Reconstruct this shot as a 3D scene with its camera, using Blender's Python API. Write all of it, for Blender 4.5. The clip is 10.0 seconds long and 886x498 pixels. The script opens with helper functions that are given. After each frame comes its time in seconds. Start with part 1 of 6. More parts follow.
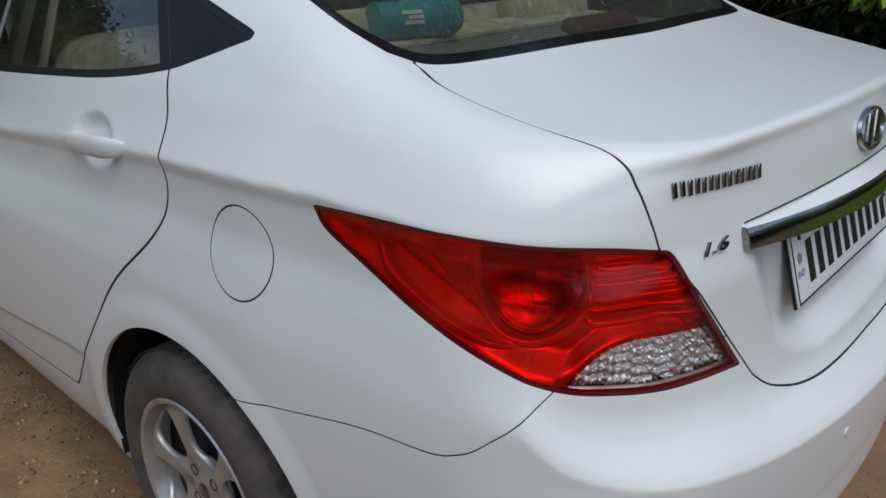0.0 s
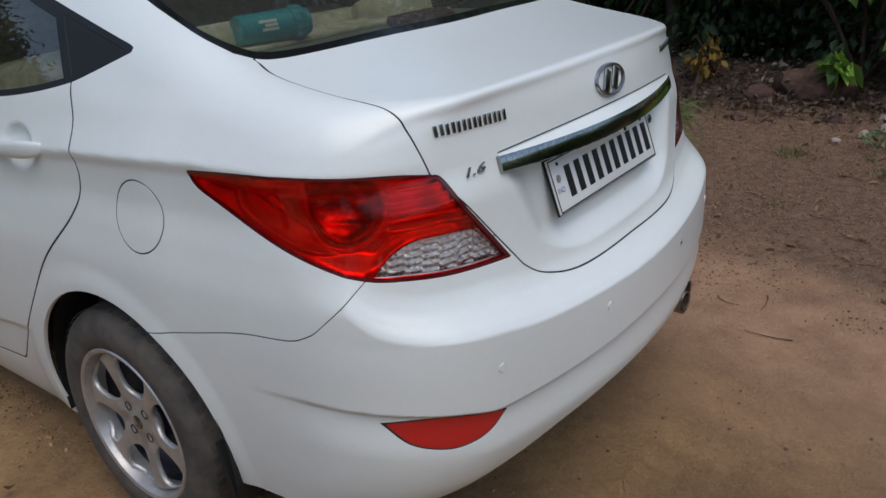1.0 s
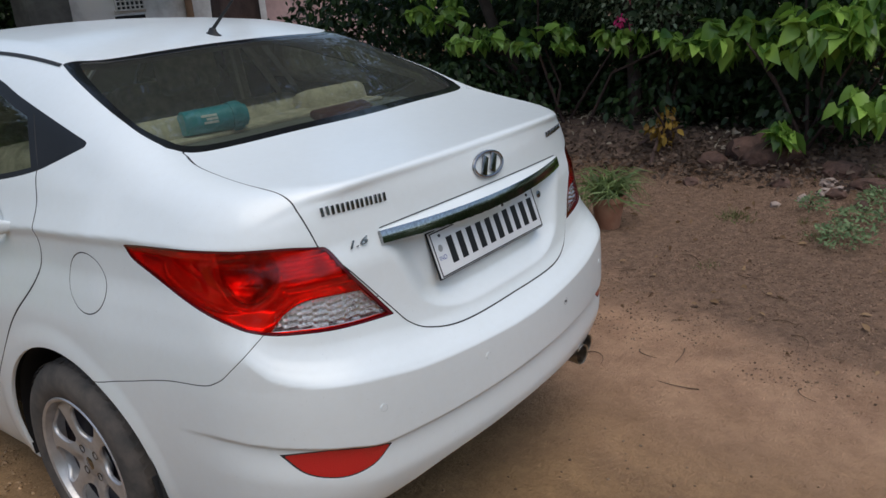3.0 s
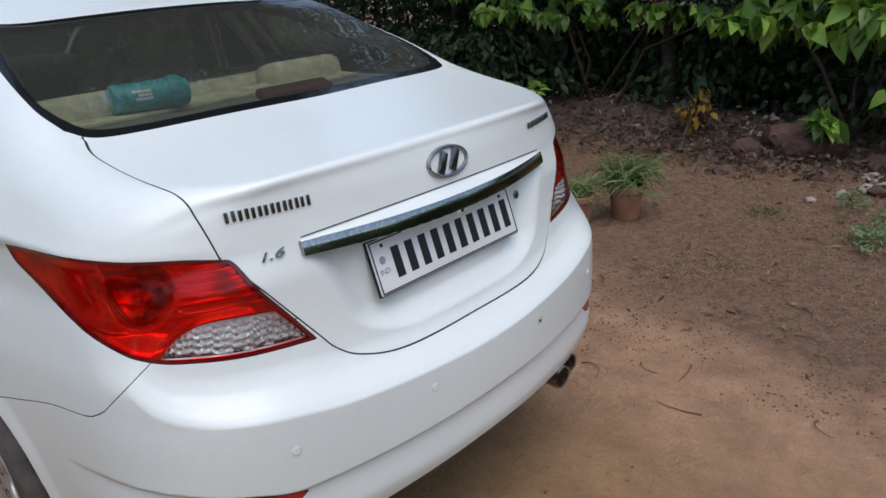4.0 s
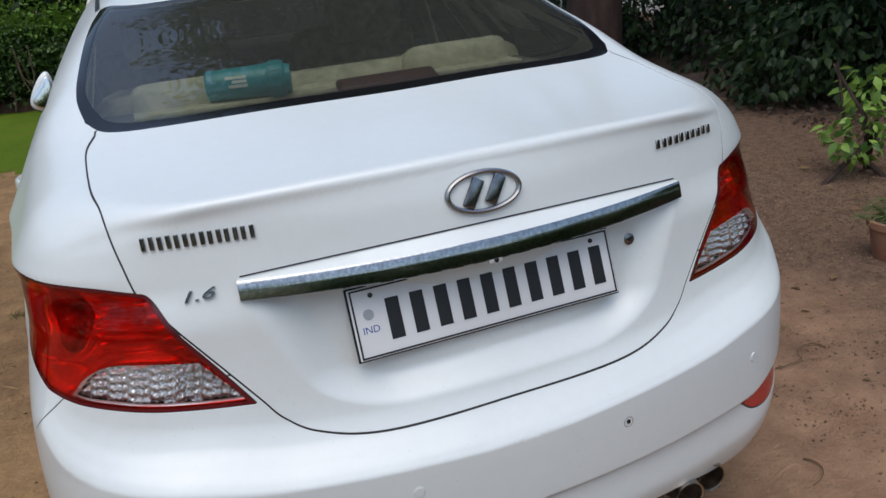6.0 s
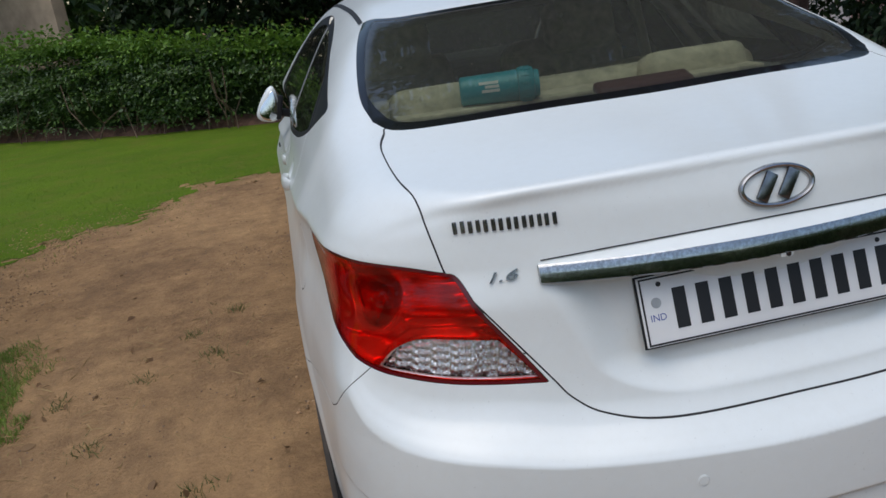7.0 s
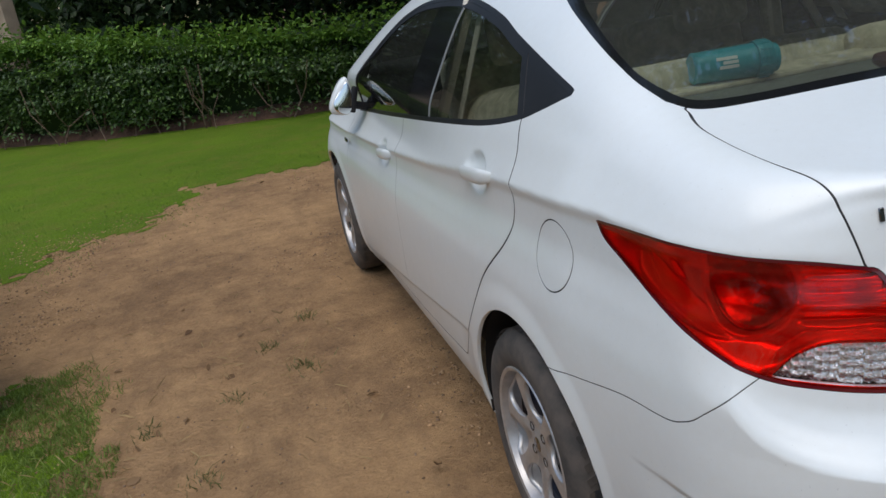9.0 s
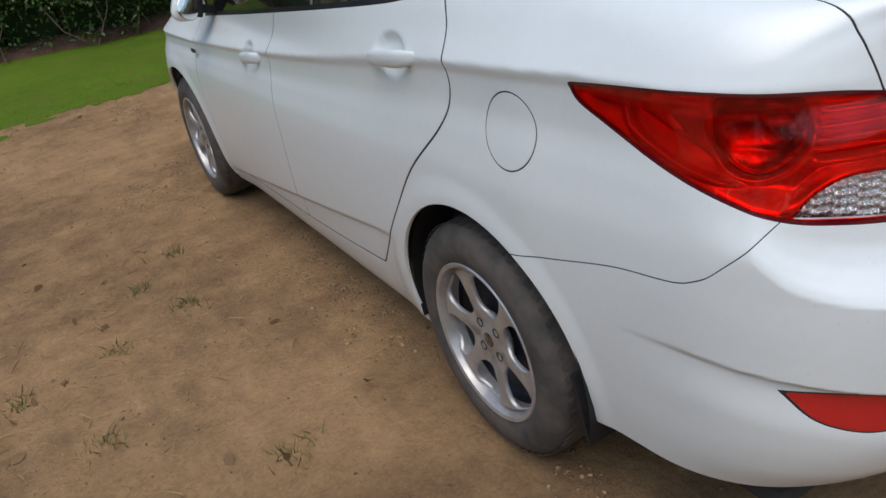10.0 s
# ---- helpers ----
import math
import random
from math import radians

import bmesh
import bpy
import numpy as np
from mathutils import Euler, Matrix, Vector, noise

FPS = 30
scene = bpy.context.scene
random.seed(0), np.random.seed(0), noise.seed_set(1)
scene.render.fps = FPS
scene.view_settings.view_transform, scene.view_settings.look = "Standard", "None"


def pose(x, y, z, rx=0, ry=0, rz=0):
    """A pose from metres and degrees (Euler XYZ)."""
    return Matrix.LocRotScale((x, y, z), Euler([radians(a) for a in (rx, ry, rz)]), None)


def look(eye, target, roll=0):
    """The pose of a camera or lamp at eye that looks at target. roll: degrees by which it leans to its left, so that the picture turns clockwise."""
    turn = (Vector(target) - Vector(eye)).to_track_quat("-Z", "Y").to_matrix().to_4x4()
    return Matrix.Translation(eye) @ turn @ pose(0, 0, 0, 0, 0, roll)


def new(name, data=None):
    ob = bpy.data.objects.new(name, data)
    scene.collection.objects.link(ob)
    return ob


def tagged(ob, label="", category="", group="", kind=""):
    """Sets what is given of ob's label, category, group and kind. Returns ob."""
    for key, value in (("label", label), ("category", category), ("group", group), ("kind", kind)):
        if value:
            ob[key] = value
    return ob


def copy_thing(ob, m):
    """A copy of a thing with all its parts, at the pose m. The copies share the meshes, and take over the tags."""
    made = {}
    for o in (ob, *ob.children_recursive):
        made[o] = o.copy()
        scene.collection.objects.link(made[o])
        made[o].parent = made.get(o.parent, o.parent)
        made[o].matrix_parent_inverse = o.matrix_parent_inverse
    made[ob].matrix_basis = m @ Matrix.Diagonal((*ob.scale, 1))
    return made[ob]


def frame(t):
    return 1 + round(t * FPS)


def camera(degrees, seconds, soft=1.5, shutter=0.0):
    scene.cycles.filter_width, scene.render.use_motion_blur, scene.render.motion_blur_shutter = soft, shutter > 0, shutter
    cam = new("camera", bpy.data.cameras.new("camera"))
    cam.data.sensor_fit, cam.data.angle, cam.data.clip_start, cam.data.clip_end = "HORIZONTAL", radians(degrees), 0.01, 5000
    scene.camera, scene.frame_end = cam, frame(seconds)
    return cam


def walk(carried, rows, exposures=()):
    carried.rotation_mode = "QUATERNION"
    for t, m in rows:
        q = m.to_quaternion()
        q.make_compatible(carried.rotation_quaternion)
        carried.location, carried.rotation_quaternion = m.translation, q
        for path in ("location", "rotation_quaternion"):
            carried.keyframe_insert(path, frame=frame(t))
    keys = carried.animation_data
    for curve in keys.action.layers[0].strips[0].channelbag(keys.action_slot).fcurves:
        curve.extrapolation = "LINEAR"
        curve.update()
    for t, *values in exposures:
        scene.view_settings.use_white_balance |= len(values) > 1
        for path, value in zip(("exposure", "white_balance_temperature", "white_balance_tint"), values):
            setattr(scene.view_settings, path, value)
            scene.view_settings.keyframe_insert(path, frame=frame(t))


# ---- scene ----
cam = camera(59.17, 10.0)
PATH = [
    (0, (-1.439, -0.266, 1.413), (-0.074, 0.966, 0.626), 0.6),
    (0.5, (-1.518, -0.485, 1.443), (-0.061, 0.736, 0.825), 0.0),
    (1, (-1.625, -0.712, 1.453), (-0.184, 0.43, 0.667), -3.7),
    (1.5, (-1.802, -0.807, 1.495), (-0.26, 0.261, 0.8), -6.3),
    (2, (-1.909, -0.882, 1.533), (-0.285, 0.043, 0.819), -5.8),
    (2.5, (-1.823, -1.036, 1.556), (-0.262, 0.08, 0.991), -5.2),
    (2.7, (-1.778, -1.104, 1.554), (-0.249, 0.041, 0.964), -5.0),
    (3.8, (-1.387, -1.08, 1.552), (0.011, 0.158, 0.837), -1.9),
    (4, (-1.308, -1.064, 1.532), (0.093, 0.175, 0.824), -2.9),
    (4.5, (-1.05, -1.116, 1.511), (0.19, 0.318, 0.873), -6.1),
    (5, (-0.862, -1.121, 1.505), (0.19, 0.4, 0.742), -5.0),
    (5.2, (-0.763, -1.078, 1.497), (0.29, 0.453, 0.757), -4.6),
    (6.3, (-0.483, -1.073, 1.46), (-0.025, 0.757, 0.798), -6.0),
    (6.5, (-0.513, -1.087, 1.459), (-0.132, 0.776, 0.838), -6.1),
    (7, (-0.768, -1.074, 1.466), (-0.452, 0.801, 0.844), -7.6),
    (7.5, (-0.939, -1.007, 1.467), (-0.696, 0.862, 0.798), -5.4),
    (8, (-1.067, -0.784, 1.475), (-0.843, 1.108, 0.867), -11.4),
    (8.5, (-1.183, -0.73, 1.452), (-0.837, 1.127, 0.793), -6.1),
    (9, (-1.411, -0.717, 1.503), (-0.95, 1.116, 0.85), -8.5),
    (9.5, (-1.529, -0.675, 1.481), (-0.913, 1.093, 0.778), -6.6),
    (10, (-1.603, -0.485, 1.421), (-0.813, 1.115, 0.517), -10.7),
]
walk(cam, [(t, look(eye, target, roll)) for t, eye, target, roll in PATH],
     exposures=[(0, 0.1), (1, 0.12), (2, 0.15), (2.5, 0.2), (4, 0.42), (5, 0.38), (6.5, 0.25), (8, 0.2), (9, 0.34), (10, 0.4)])

# ---- daylight: bright overcast, filtered by trees ----
world = bpy.data.worlds.new("overcast_sky")
scene.world = world
world.use_nodes = True
wt = world.node_tree
sky = wt.nodes.new("ShaderNodeTexSky")
sky.sky_type = "NISHITA"
sky.sun_disc = False
sky.sun_elevation = radians(68)
sky.sun_rotation = radians(214)
sky.dust_density, sky.ozone_density, sky.air_density = 2.1, 1.8, 1.5
wt.links.new(sky.outputs[0], wt.nodes["Background"].inputs[0])
wt.nodes["Background"].inputs[1].default_value = 0.13

sun = new("sun", bpy.data.lights.new("sun", "SUN"))
sun.data.energy, sun.data.angle, sun.data.color = 1.1, radians(60), (1.0, 0.96, 0.89)
sun.matrix_world = look((-3.5, -5.3, 15.7), (0, 0, 0))

# ---- materials ----
def hue(r, g, b):
    return (r, g, b, 1.0)


class Mat:
    """A node material with a Principled shader, built up step by step."""

    def __init__(self, name, colour, rough=0.5, metal=0.0, coat=0.0, spec=0.5):
        self.m = bpy.data.materials.new(name)
        self.m.use_nodes = True
        self.t = self.m.node_tree
        self.b = self.t.nodes["Principled BSDF"]
        self.b.inputs["Base Color"].default_value = hue(*colour)
        self.b.inputs["Roughness"].default_value = rough
        self.b.inputs["Metallic"].default_value = metal
        self.b.inputs["Coat Weight"].default_value = coat
        self.b.inputs["Coat Roughness"].default_value = 0.06
        self.b.inputs["Specular IOR Level"].default_value = spec
        self.where = self.t.nodes.new("ShaderNodeTexCoord").outputs["Object"]

    def node(self, kind, **set_to):
        n = self.t.nodes.new(kind)
        for key, value in set_to.items():
            n.inputs[key.replace("_", " ")].default_value = value
        return n

    def noise(self, scale, detail=4.0, rough=0.6, stretch=None):
        n = self.node("ShaderNodeTexNoise", Scale=scale, Detail=detail, Roughness=rough)
        src = self.where
        if stretch:
            mp = self.node("ShaderNodeMapping", Scale=stretch)
            self.t.links.new(src, mp.inputs[0])
            src = mp.outputs[0]
        self.t.links.new(src, n.inputs["Vector"])
        return n.outputs["Fac"]

    def ramp(self, fac, lo, hi, a=(0, 0, 0), b=(1, 1, 1)):
        r = self.node("ShaderNodeValToRGB")
        r.color_ramp.elements[0].position, r.color_ramp.elements[0].color = lo, hue(*a)
        r.color_ramp.elements[1].position, r.color_ramp.elements[1].color = hi, hue(*b)
        self.t.links.new(fac, r.inputs[0])
        return r.outputs[0]

    def mix(self, fac, a, b):
        n = self.t.nodes.new("ShaderNodeMix")
        n.data_type = "RGBA"
        for s, v in ((n.inputs[0], fac), (n.inputs[6], a), (n.inputs[7], b)):
            if isinstance(v, bpy.types.NodeSocket):
                self.t.links.new(v, s)
            else:
                s.default_value = v if not isinstance(v, tuple) else hue(*v)
        return n.outputs[2]

    def colour(self, sock):
        self.t.links.new(sock, self.b.inputs["Base Color"])
        return self

    def rough(self, sock):
        self.t.links.new(sock, self.b.inputs["Roughness"])
        return self

    def bump(self, sock, strength=0.3, distance=0.01):
        n = self.node("ShaderNodeBump", Strength=strength, Distance=distance)
        self.t.links.new(sock, n.inputs["Height"])
        if self.b.inputs["Normal"].is_linked:
            self.t.links.new(self.b.inputs["Normal"].links[0].from_socket, n.inputs["Normal"])
        self.t.links.new(n.outputs[0], self.b.inputs["Normal"])
        return self

    def random(self):
        return self.t.nodes.new("ShaderNodeObjectInfo").outputs["Random"]

    def island(self):
        return self.t.nodes.new("ShaderNodeNewGeometry").outputs["Random Per Island"]


def plain(name, colour, rough=0.5, metal=0.0, coat=0.0, vary=0.12, scale=6.0, grain=0.0, spec=0.5):
    k = Mat(name, colour, rough, metal, coat, spec)
    dark = tuple(c * (1 - vary) for c in colour)
    light = tuple(min(1, c * (1 + vary)) for c in colour)
    k.colour(k.ramp(k.noise(scale), 0.35, 0.65, dark, light))
    if grain:
        k.bump(k.noise(220, 2), grain, 0.002)
    return k.m


def paint_material(name, colour):
    k = Mat(name, colour, 0.4, 0.0, 0.6)
    k.b.inputs["Coat Roughness"].default_value = 0.16
    dust = k.ramp(k.noise(2.2, 6), 0.45, 0.8, colour, tuple(c * 0.94 for c in colour))
    specks = k.ramp(k.noise(150, 2), 0.7, 0.76)
    film = k.ramp(k.noise(45, 5, 0.7), 0.35, 0.75, (0, 0, 0), (0.22,) * 3)
    dust = k.mix(film, dust, tuple(c * f for c, f in zip(colour, (0.9, 0.87, 0.83))))
    k.colour(k.mix(k.mix(0.3, (0, 0, 0), specks), dust, tuple(c * 0.55 for c in colour)))
    low = k.noise(30, 3)
    k.rough(k.ramp(low, 0.3, 0.7, (0.28,) * 3, (0.4,) * 3))
    return k.m


def clear_glass(name, tint, gloss=1.0, dust=0.0):
    """A thin pane: what lies behind, tinted, under the mirror image that its angle gives."""
    m = bpy.data.materials.new(name)
    m.use_nodes = True
    t = m.node_tree
    t.nodes.remove(t.nodes["Principled BSDF"])
    see, shine, both = t.nodes.new("ShaderNodeBsdfTransparent"), t.nodes.new("ShaderNodeBsdfGlossy"), t.nodes.new("ShaderNodeMixShader")
    see.inputs[0].default_value = hue(*tint)
    shine.inputs["Roughness"].default_value = 0.015
    edge = t.nodes.new("ShaderNodeFresnel")
    edge.inputs[0].default_value = 1.0 + 0.55 * gloss
    t.links.new(edge.outputs[0], both.inputs[0])
    t.links.new(see.outputs[0], both.inputs[1])
    t.links.new(shine.outputs[0], both.inputs[2])
    film = t.nodes.new("ShaderNodeBsdfDiffuse")
    film.inputs[0].default_value = hue(0.62, 0.6, 0.55)
    where = t.nodes.new("ShaderNodeTexCoord").outputs["Object"]
    spots = []
    for scale, lo, hi in ((170, 0.68, 0.75), (4, 0.48, 0.66)):
        tex, cut_off = t.nodes.new("ShaderNodeTexNoise"), t.nodes.new("ShaderNodeMapRange")
        tex.inputs["Scale"].default_value, tex.inputs["Detail"].default_value = scale, 3.0
        cut_off.inputs["From Min"].default_value, cut_off.inputs["From Max"].default_value = lo, hi
        t.links.new(where, tex.inputs["Vector"])
        t.links.new(tex.outputs["Fac"], cut_off.inputs["Value"])
        spots.append(cut_off.outputs[0])
    many = t.nodes.new("ShaderNodeMath")
    many.operation = "MULTIPLY"
    t.links.new(spots[0], many.inputs[0])
    t.links.new(spots[1], many.inputs[1])
    share = t.nodes.new("ShaderNodeMath")
    share.operation = "MULTIPLY_ADD"
    share.inputs[1].default_value, share.inputs[2].default_value = 0.3 * dust, 0.022 * dust
    t.links.new(many.outputs[0], share.inputs[0])
    dusty = t.nodes.new("ShaderNodeMixShader")
    t.links.new(share.outputs[0], dusty.inputs[0])
    t.links.new(both.outputs[0], dusty.inputs[1])
    t.links.new(film.outputs[0], dusty.inputs[2])
    t.links.new(dusty.outputs[0], t.nodes["Material Output"].inputs[0])
    return m


white_paint = paint_material("white_paint", (0.758, 0.797, 0.798))
grey_paint = paint_material("grey_paint", (0.09, 0.1, 0.11))
black_rubber = plain("black_rubber", (0.012, 0.012, 0.013), 0.65)
black_trim = plain("black_trim", (0.016, 0.016, 0.018), 0.45, spec=0.22)
channel_grey = plain("channel_grey", (0.16, 0.17, 0.165), 0.5)
black_gloss = plain("black_gloss", (0.01, 0.01, 0.012), 0.08)
dark_lining = plain("dark_lining", (0.03, 0.03, 0.032), 0.8)
chrome = plain("chrome", (0.78, 0.79, 0.8), 0.08, 1.0, vary=0.06)
badge_chrome = plain("badge_chrome", (0.22, 0.22, 0.23), 0.2, 1.0, vary=0.3, scale=60)
strip_chrome = plain("strip_chrome", (0.36, 0.37, 0.38), 0.1, 1.0, vary=0.2, scale=150)
pipe_steel = plain("pipe_steel", (0.5, 0.45, 0.4), 0.28, 1.0, vary=0.3, scale=40)
pipe_dust = plain("pipe_dust", (0.2, 0.155, 0.12), 0.9)
emblem_chrome = plain("emblem_chrome", (0.3, 0.3, 0.31), 0.22, 1.0, vary=0.1)
mirror_silver = plain("mirror_silver", (0.75, 0.76, 0.77), 0.03, 1.0, vary=0.03)
dark_chrome = plain("dark_chrome", (0.1, 0.1, 0.105), 0.25, 0.8)
cream = plain("cream_fabric", (0.6, 0.54, 0.41), 0.85, grain=0.3, vary=0.22, scale=22)
beige_lining = plain("beige_lining", (0.42, 0.39, 0.33), 0.9)
pale_lining = plain("pale_lining", (0.68, 0.63, 0.54), 0.85)
rear_glass_mat = clear_glass("tinted_glass", (0.46, 0.54, 0.5), 1.9, 1.7)
side_glass_mat = clear_glass("dark_tinted_glass", (0.5, 0.56, 0.52), 1.6, 0.4)
red_lens = clear_glass("red_lens", (0.88, 0.02, 0.011), 0.8)
clear_lens = clear_glass("clear_lens", (0.92, 0.92, 0.92), 0.9)
red_solid = Mat("red_reflector", (0.5, 0.012, 0.012), 0.22, 0.0, 0.8)
red_solid.bump(red_solid.ramp(red_solid.noise(300, 0), 0.4, 0.6), 0.25, 0.002)
red_solid = red_solid.m
lamp_silver = plain("lamp_silver", (0.95, 0.93, 0.92), 0.2, 0.9, vary=0.2, scale=25)
lamp_white = plain("lamp_white", (0.92, 0.88, 0.86), 0.26, 0.8, vary=0.12, scale=12)
lamp_dark = plain("lamp_dark", (0.5, 0.42, 0.4), 0.2, 0.8, vary=0.35, scale=40)
lamp_edge = plain("lamp_edge", (0.1, 0.004, 0.01), 0.12, coat=0.5)
tyre_rubber = Mat("tyre_rubber", (0.05, 0.048, 0.046), 0.85)
tyre_rubber.colour(tyre_rubber.ramp(tyre_rubber.noise(14, 5), 0.35, 0.7, (0.052, 0.048, 0.045), (0.12, 0.1, 0.085)))
tyre_rubber = tyre_rubber.m
alloy = plain("silver_alloy", (0.46, 0.45, 0.45), 0.38, 0.6, vary=0.14, scale=20)
brake_shade_dark = plain("brake_shade_dark", (0.014, 0.015, 0.028), 0.5, 0.4)
plate_white = plain("plate_white", (0.78, 0.79, 0.8), 0.4, vary=0.04)
ink_black = plain("ink_black", (0.012, 0.012, 0.014), 0.45)
ink_blue = plain("ink_blue", (0.05, 0.09, 0.35), 0.45)
teal_plastic = plain("teal_plastic", (0.012, 0.33, 0.42), 0.3, vary=0.15, coat=0.4)
white_print = plain("white_print", (0.75, 0.78, 0.78), 0.5)
dusty_red = plain("dusty_red", (0.075, 0.016, 0.02), 0.3)
shelf_grey = plain("shelf_grey", (0.16, 0.17, 0.155), 0.8)

# ---- the white saloon: its shape ----
def curve(xs, ys):
    """A smooth curve without overshoot through a few knots."""
    xs, ys = np.array(xs, float), np.array(ys, float)
    h, d = np.diff(xs), np.diff(ys) / np.diff(xs)
    m = np.r_[d[0], np.where(d[:-1] * d[1:] > 0, 2 * d[:-1] * d[1:] / np.where(d[:-1] + d[1:] == 0, 1, d[:-1] + d[1:]), 0), d[-1]]

    def at(x):
        x = np.clip(x, xs[0], xs[-1])
        n = np.clip(np.searchsorted(xs, x) - 1, 0, len(h) - 1)
        t = (x - xs[n]) / h[n]
        return ((1 + 2 * t) * (1 - t) ** 2 * ys[n] + t * (1 - t) ** 2 * h[n] * m[n]
                + t * t * (3 - 2 * t) * ys[n + 1] + t * t * (t - 1) * h[n] * m[n + 1])
    return at


def ramp(lo, hi, x):
    t = np.clip((x - lo) / (hi - lo), 0, 1)
    return t * t * (3 - 2 * t)


def rounded_max(a, b, r):
    h = np.clip(r - np.abs(a - b), 0, None) / r
    return np.maximum(a, b) + h * h * r * 0.25


# The saloon stands along y: tail near y = 0, nose at y = 4.3, wheels on z = 0.
HUB_Y, FRONT_Y, HUB_Z, TYRE_R = 0.95, 3.52, 0.305, 0.305
half_width = curve([0.15, 0.22, 0.3, 0.42, 0.55, 0.66, 0.76, 0.85, 0.93, 0.98, 1.006, 1.012, 1.02, 1.03, 1.06, 1.12, 1.2, 1.3, 1.4, 1.48],
                   [0.778, 0.808, 0.828, 0.841, 0.845, 0.843, 0.837, 0.821, 0.804, 0.8012, 0.806, 0.8042, 0.7998, 0.794, 0.777, 0.748, 0.702, 0.64, 0.57, 0.5])
plan_taper = curve([0.0, 0.15, 0.34, 0.592, 0.75, 1.0, 3.0, 3.6, 4.0, 4.3], [0.11, 0.083, 0.054, 0.029, 0.009, 0, -0.028, -0.048, 0.0, 0.12])
tail_line = curve([0.2, 0.3, 0.38, 0.45, 0.55, 0.643, 0.654, 0.672, 0.694, 0.725, 0.8, 0.9, 1.0, 1.045, 1.08, 1.1, 1.118, 1.13, 1.15],
                  [0.12, 0.03, -0.03, -0.052, -0.06, -0.058, -0.05, -0.028, -0.004, 0.014, 0.03, 0.042, 0.056, 0.062, 0.0705, 0.077, 0.0845, 0.0905, 0.105])
top_line = curve([0.05, 0.15, 0.3, 0.53, 0.8, 1.11, 1.5, 2.0, 2.5, 2.8, 3.15, 3.45, 3.9, 4.2, 4.35],
                 [1.143, 1.148, 1.162, 1.204, 1.31, 1.428, 1.485, 1.503, 1.482, 1.415, 1.255, 1.085, 0.95, 0.82, 0.65])
lip_line = curve([0, 0.35, 0.52, 0.585, 0.627, 0.663, 0.7], [1.142, 1.134, 1.12, 1.107, 1.093, 1.077, 1.057])
corner_round = curve([0.72, 0.83], [0.212, 0.19])


ledge_line = curve([0, 0.22, 0.335, 0.44, 0.536, 0.6], [0.684, 0.699, 0.72, 0.733, 0.757, 0.8])
groove_line = curve([0, 0.2, 0.31, 0.4, 0.54, 0.69, 0.83], [0.538, 0.536, 0.537, 0.56, 0.583, 0.592, 0.582])


def body(p):
    """Below nought inside the closed car, above it outside, about in metres."""
    x, y, z = np.abs(p[..., 0]), p[..., 1], p[..., 2]
    belt = 0.105 * np.clip(y - 1.0, 0, 2.2) * ramp(0.6, 0.95, z) * (1 - ramp(0.93, 1.13, z))
    belt = belt - 0.018 * (1 - ramp(0.55, 1.1, y)) * ramp(0.92, 1.0, z) * (1 - ramp(1.06, 1.16, z))
    w = half_width(z + belt) - plan_taper(y) * (0.82 + 0.18 * ramp(0.6, 1.0, z))
    for hub in (HUB_Y, FRONT_Y):
        r = np.hypot(y - hub, z - HUB_Z)
        w = w + 0.0065 * (1 - ramp(0.385, 0.45, r)) * (z > 0.2)
    w = w - 0.014 * ramp(0.0, 0.025, 0.484 - 0.137 * (y - 1.385) - z) * ramp(1.3, 1.5, y) * (1 - ramp(2.9, 3.2, y))
    for cup_y, cup_z in ((1.222, 0.99), (2.375, 0.853)):
        w = w - 0.02 * np.exp(-(((y - cup_y) / 0.068) ** 2 + ((z - cup_z) / 0.046) ** 2) ** 3)
    e = 0.56 * x + 0.83 * y
    under = groove_line(e) - z
    groove = 0.011 * ramp(0, 0.014, under) * (1 - ramp(0.016, 0.11, under)) * (1 - ramp(0.5, 0.87, e)) * (y < 0.9)
    side = x - w + groove
    tail = tail_line(z - (ledge_line(e) - 0.66) * ramp(0.5, 0.64, z)) + (0.25 + 0.05 * ramp(0.93, 1.01, z) - 0.05 * ramp(1.1, 1.15, z)) * x * x + groove
    slant = 0.42 - 0.45 * (0.98 - z)
    bend = 0.08 - np.hypot(np.clip(0.5 * (x - slant + 0.16), 0, None), np.clip(0.832 - z, 0, None))
    plate = ramp(0, 0.045, bend) * ramp(0, 0.03, 1.0 - z)
    tail = tail + 0.037 * plate
    rear = tail - y
    top = (z - top_line(y) + (0.06 + 0.04 * ramp(0.5, 1.1, y)) * x * x) * 0.92
    nose = (y - (4.30 - 0.3 * x * x)) * 0.9
    f = rounded_max(side, rear, corner_round(z))
    f = rounded_max(f, nose, 0.4)
    low = lip_line(x) - z
    f = f + 0.0055 * ramp(-0.004, 0.02, low) * (1 - ramp(0.02, 0.15, low)) * (1 - ramp(0.55, 0.73, x)) * (y < 0.4)
    return rounded_max(f, top, 0.017 + 0.055 * ramp(0.42, 0.66, x) + 0.05 * ramp(0.6, 1.2, y))


def slope(p):
    e = 1.5e-3
    g = np.stack([body(p + e * a) - body(p - e * a) for a in np.eye(3)], -1)
    return g / np.maximum(np.linalg.norm(g, axis=-1, keepdims=True), 1e-9)


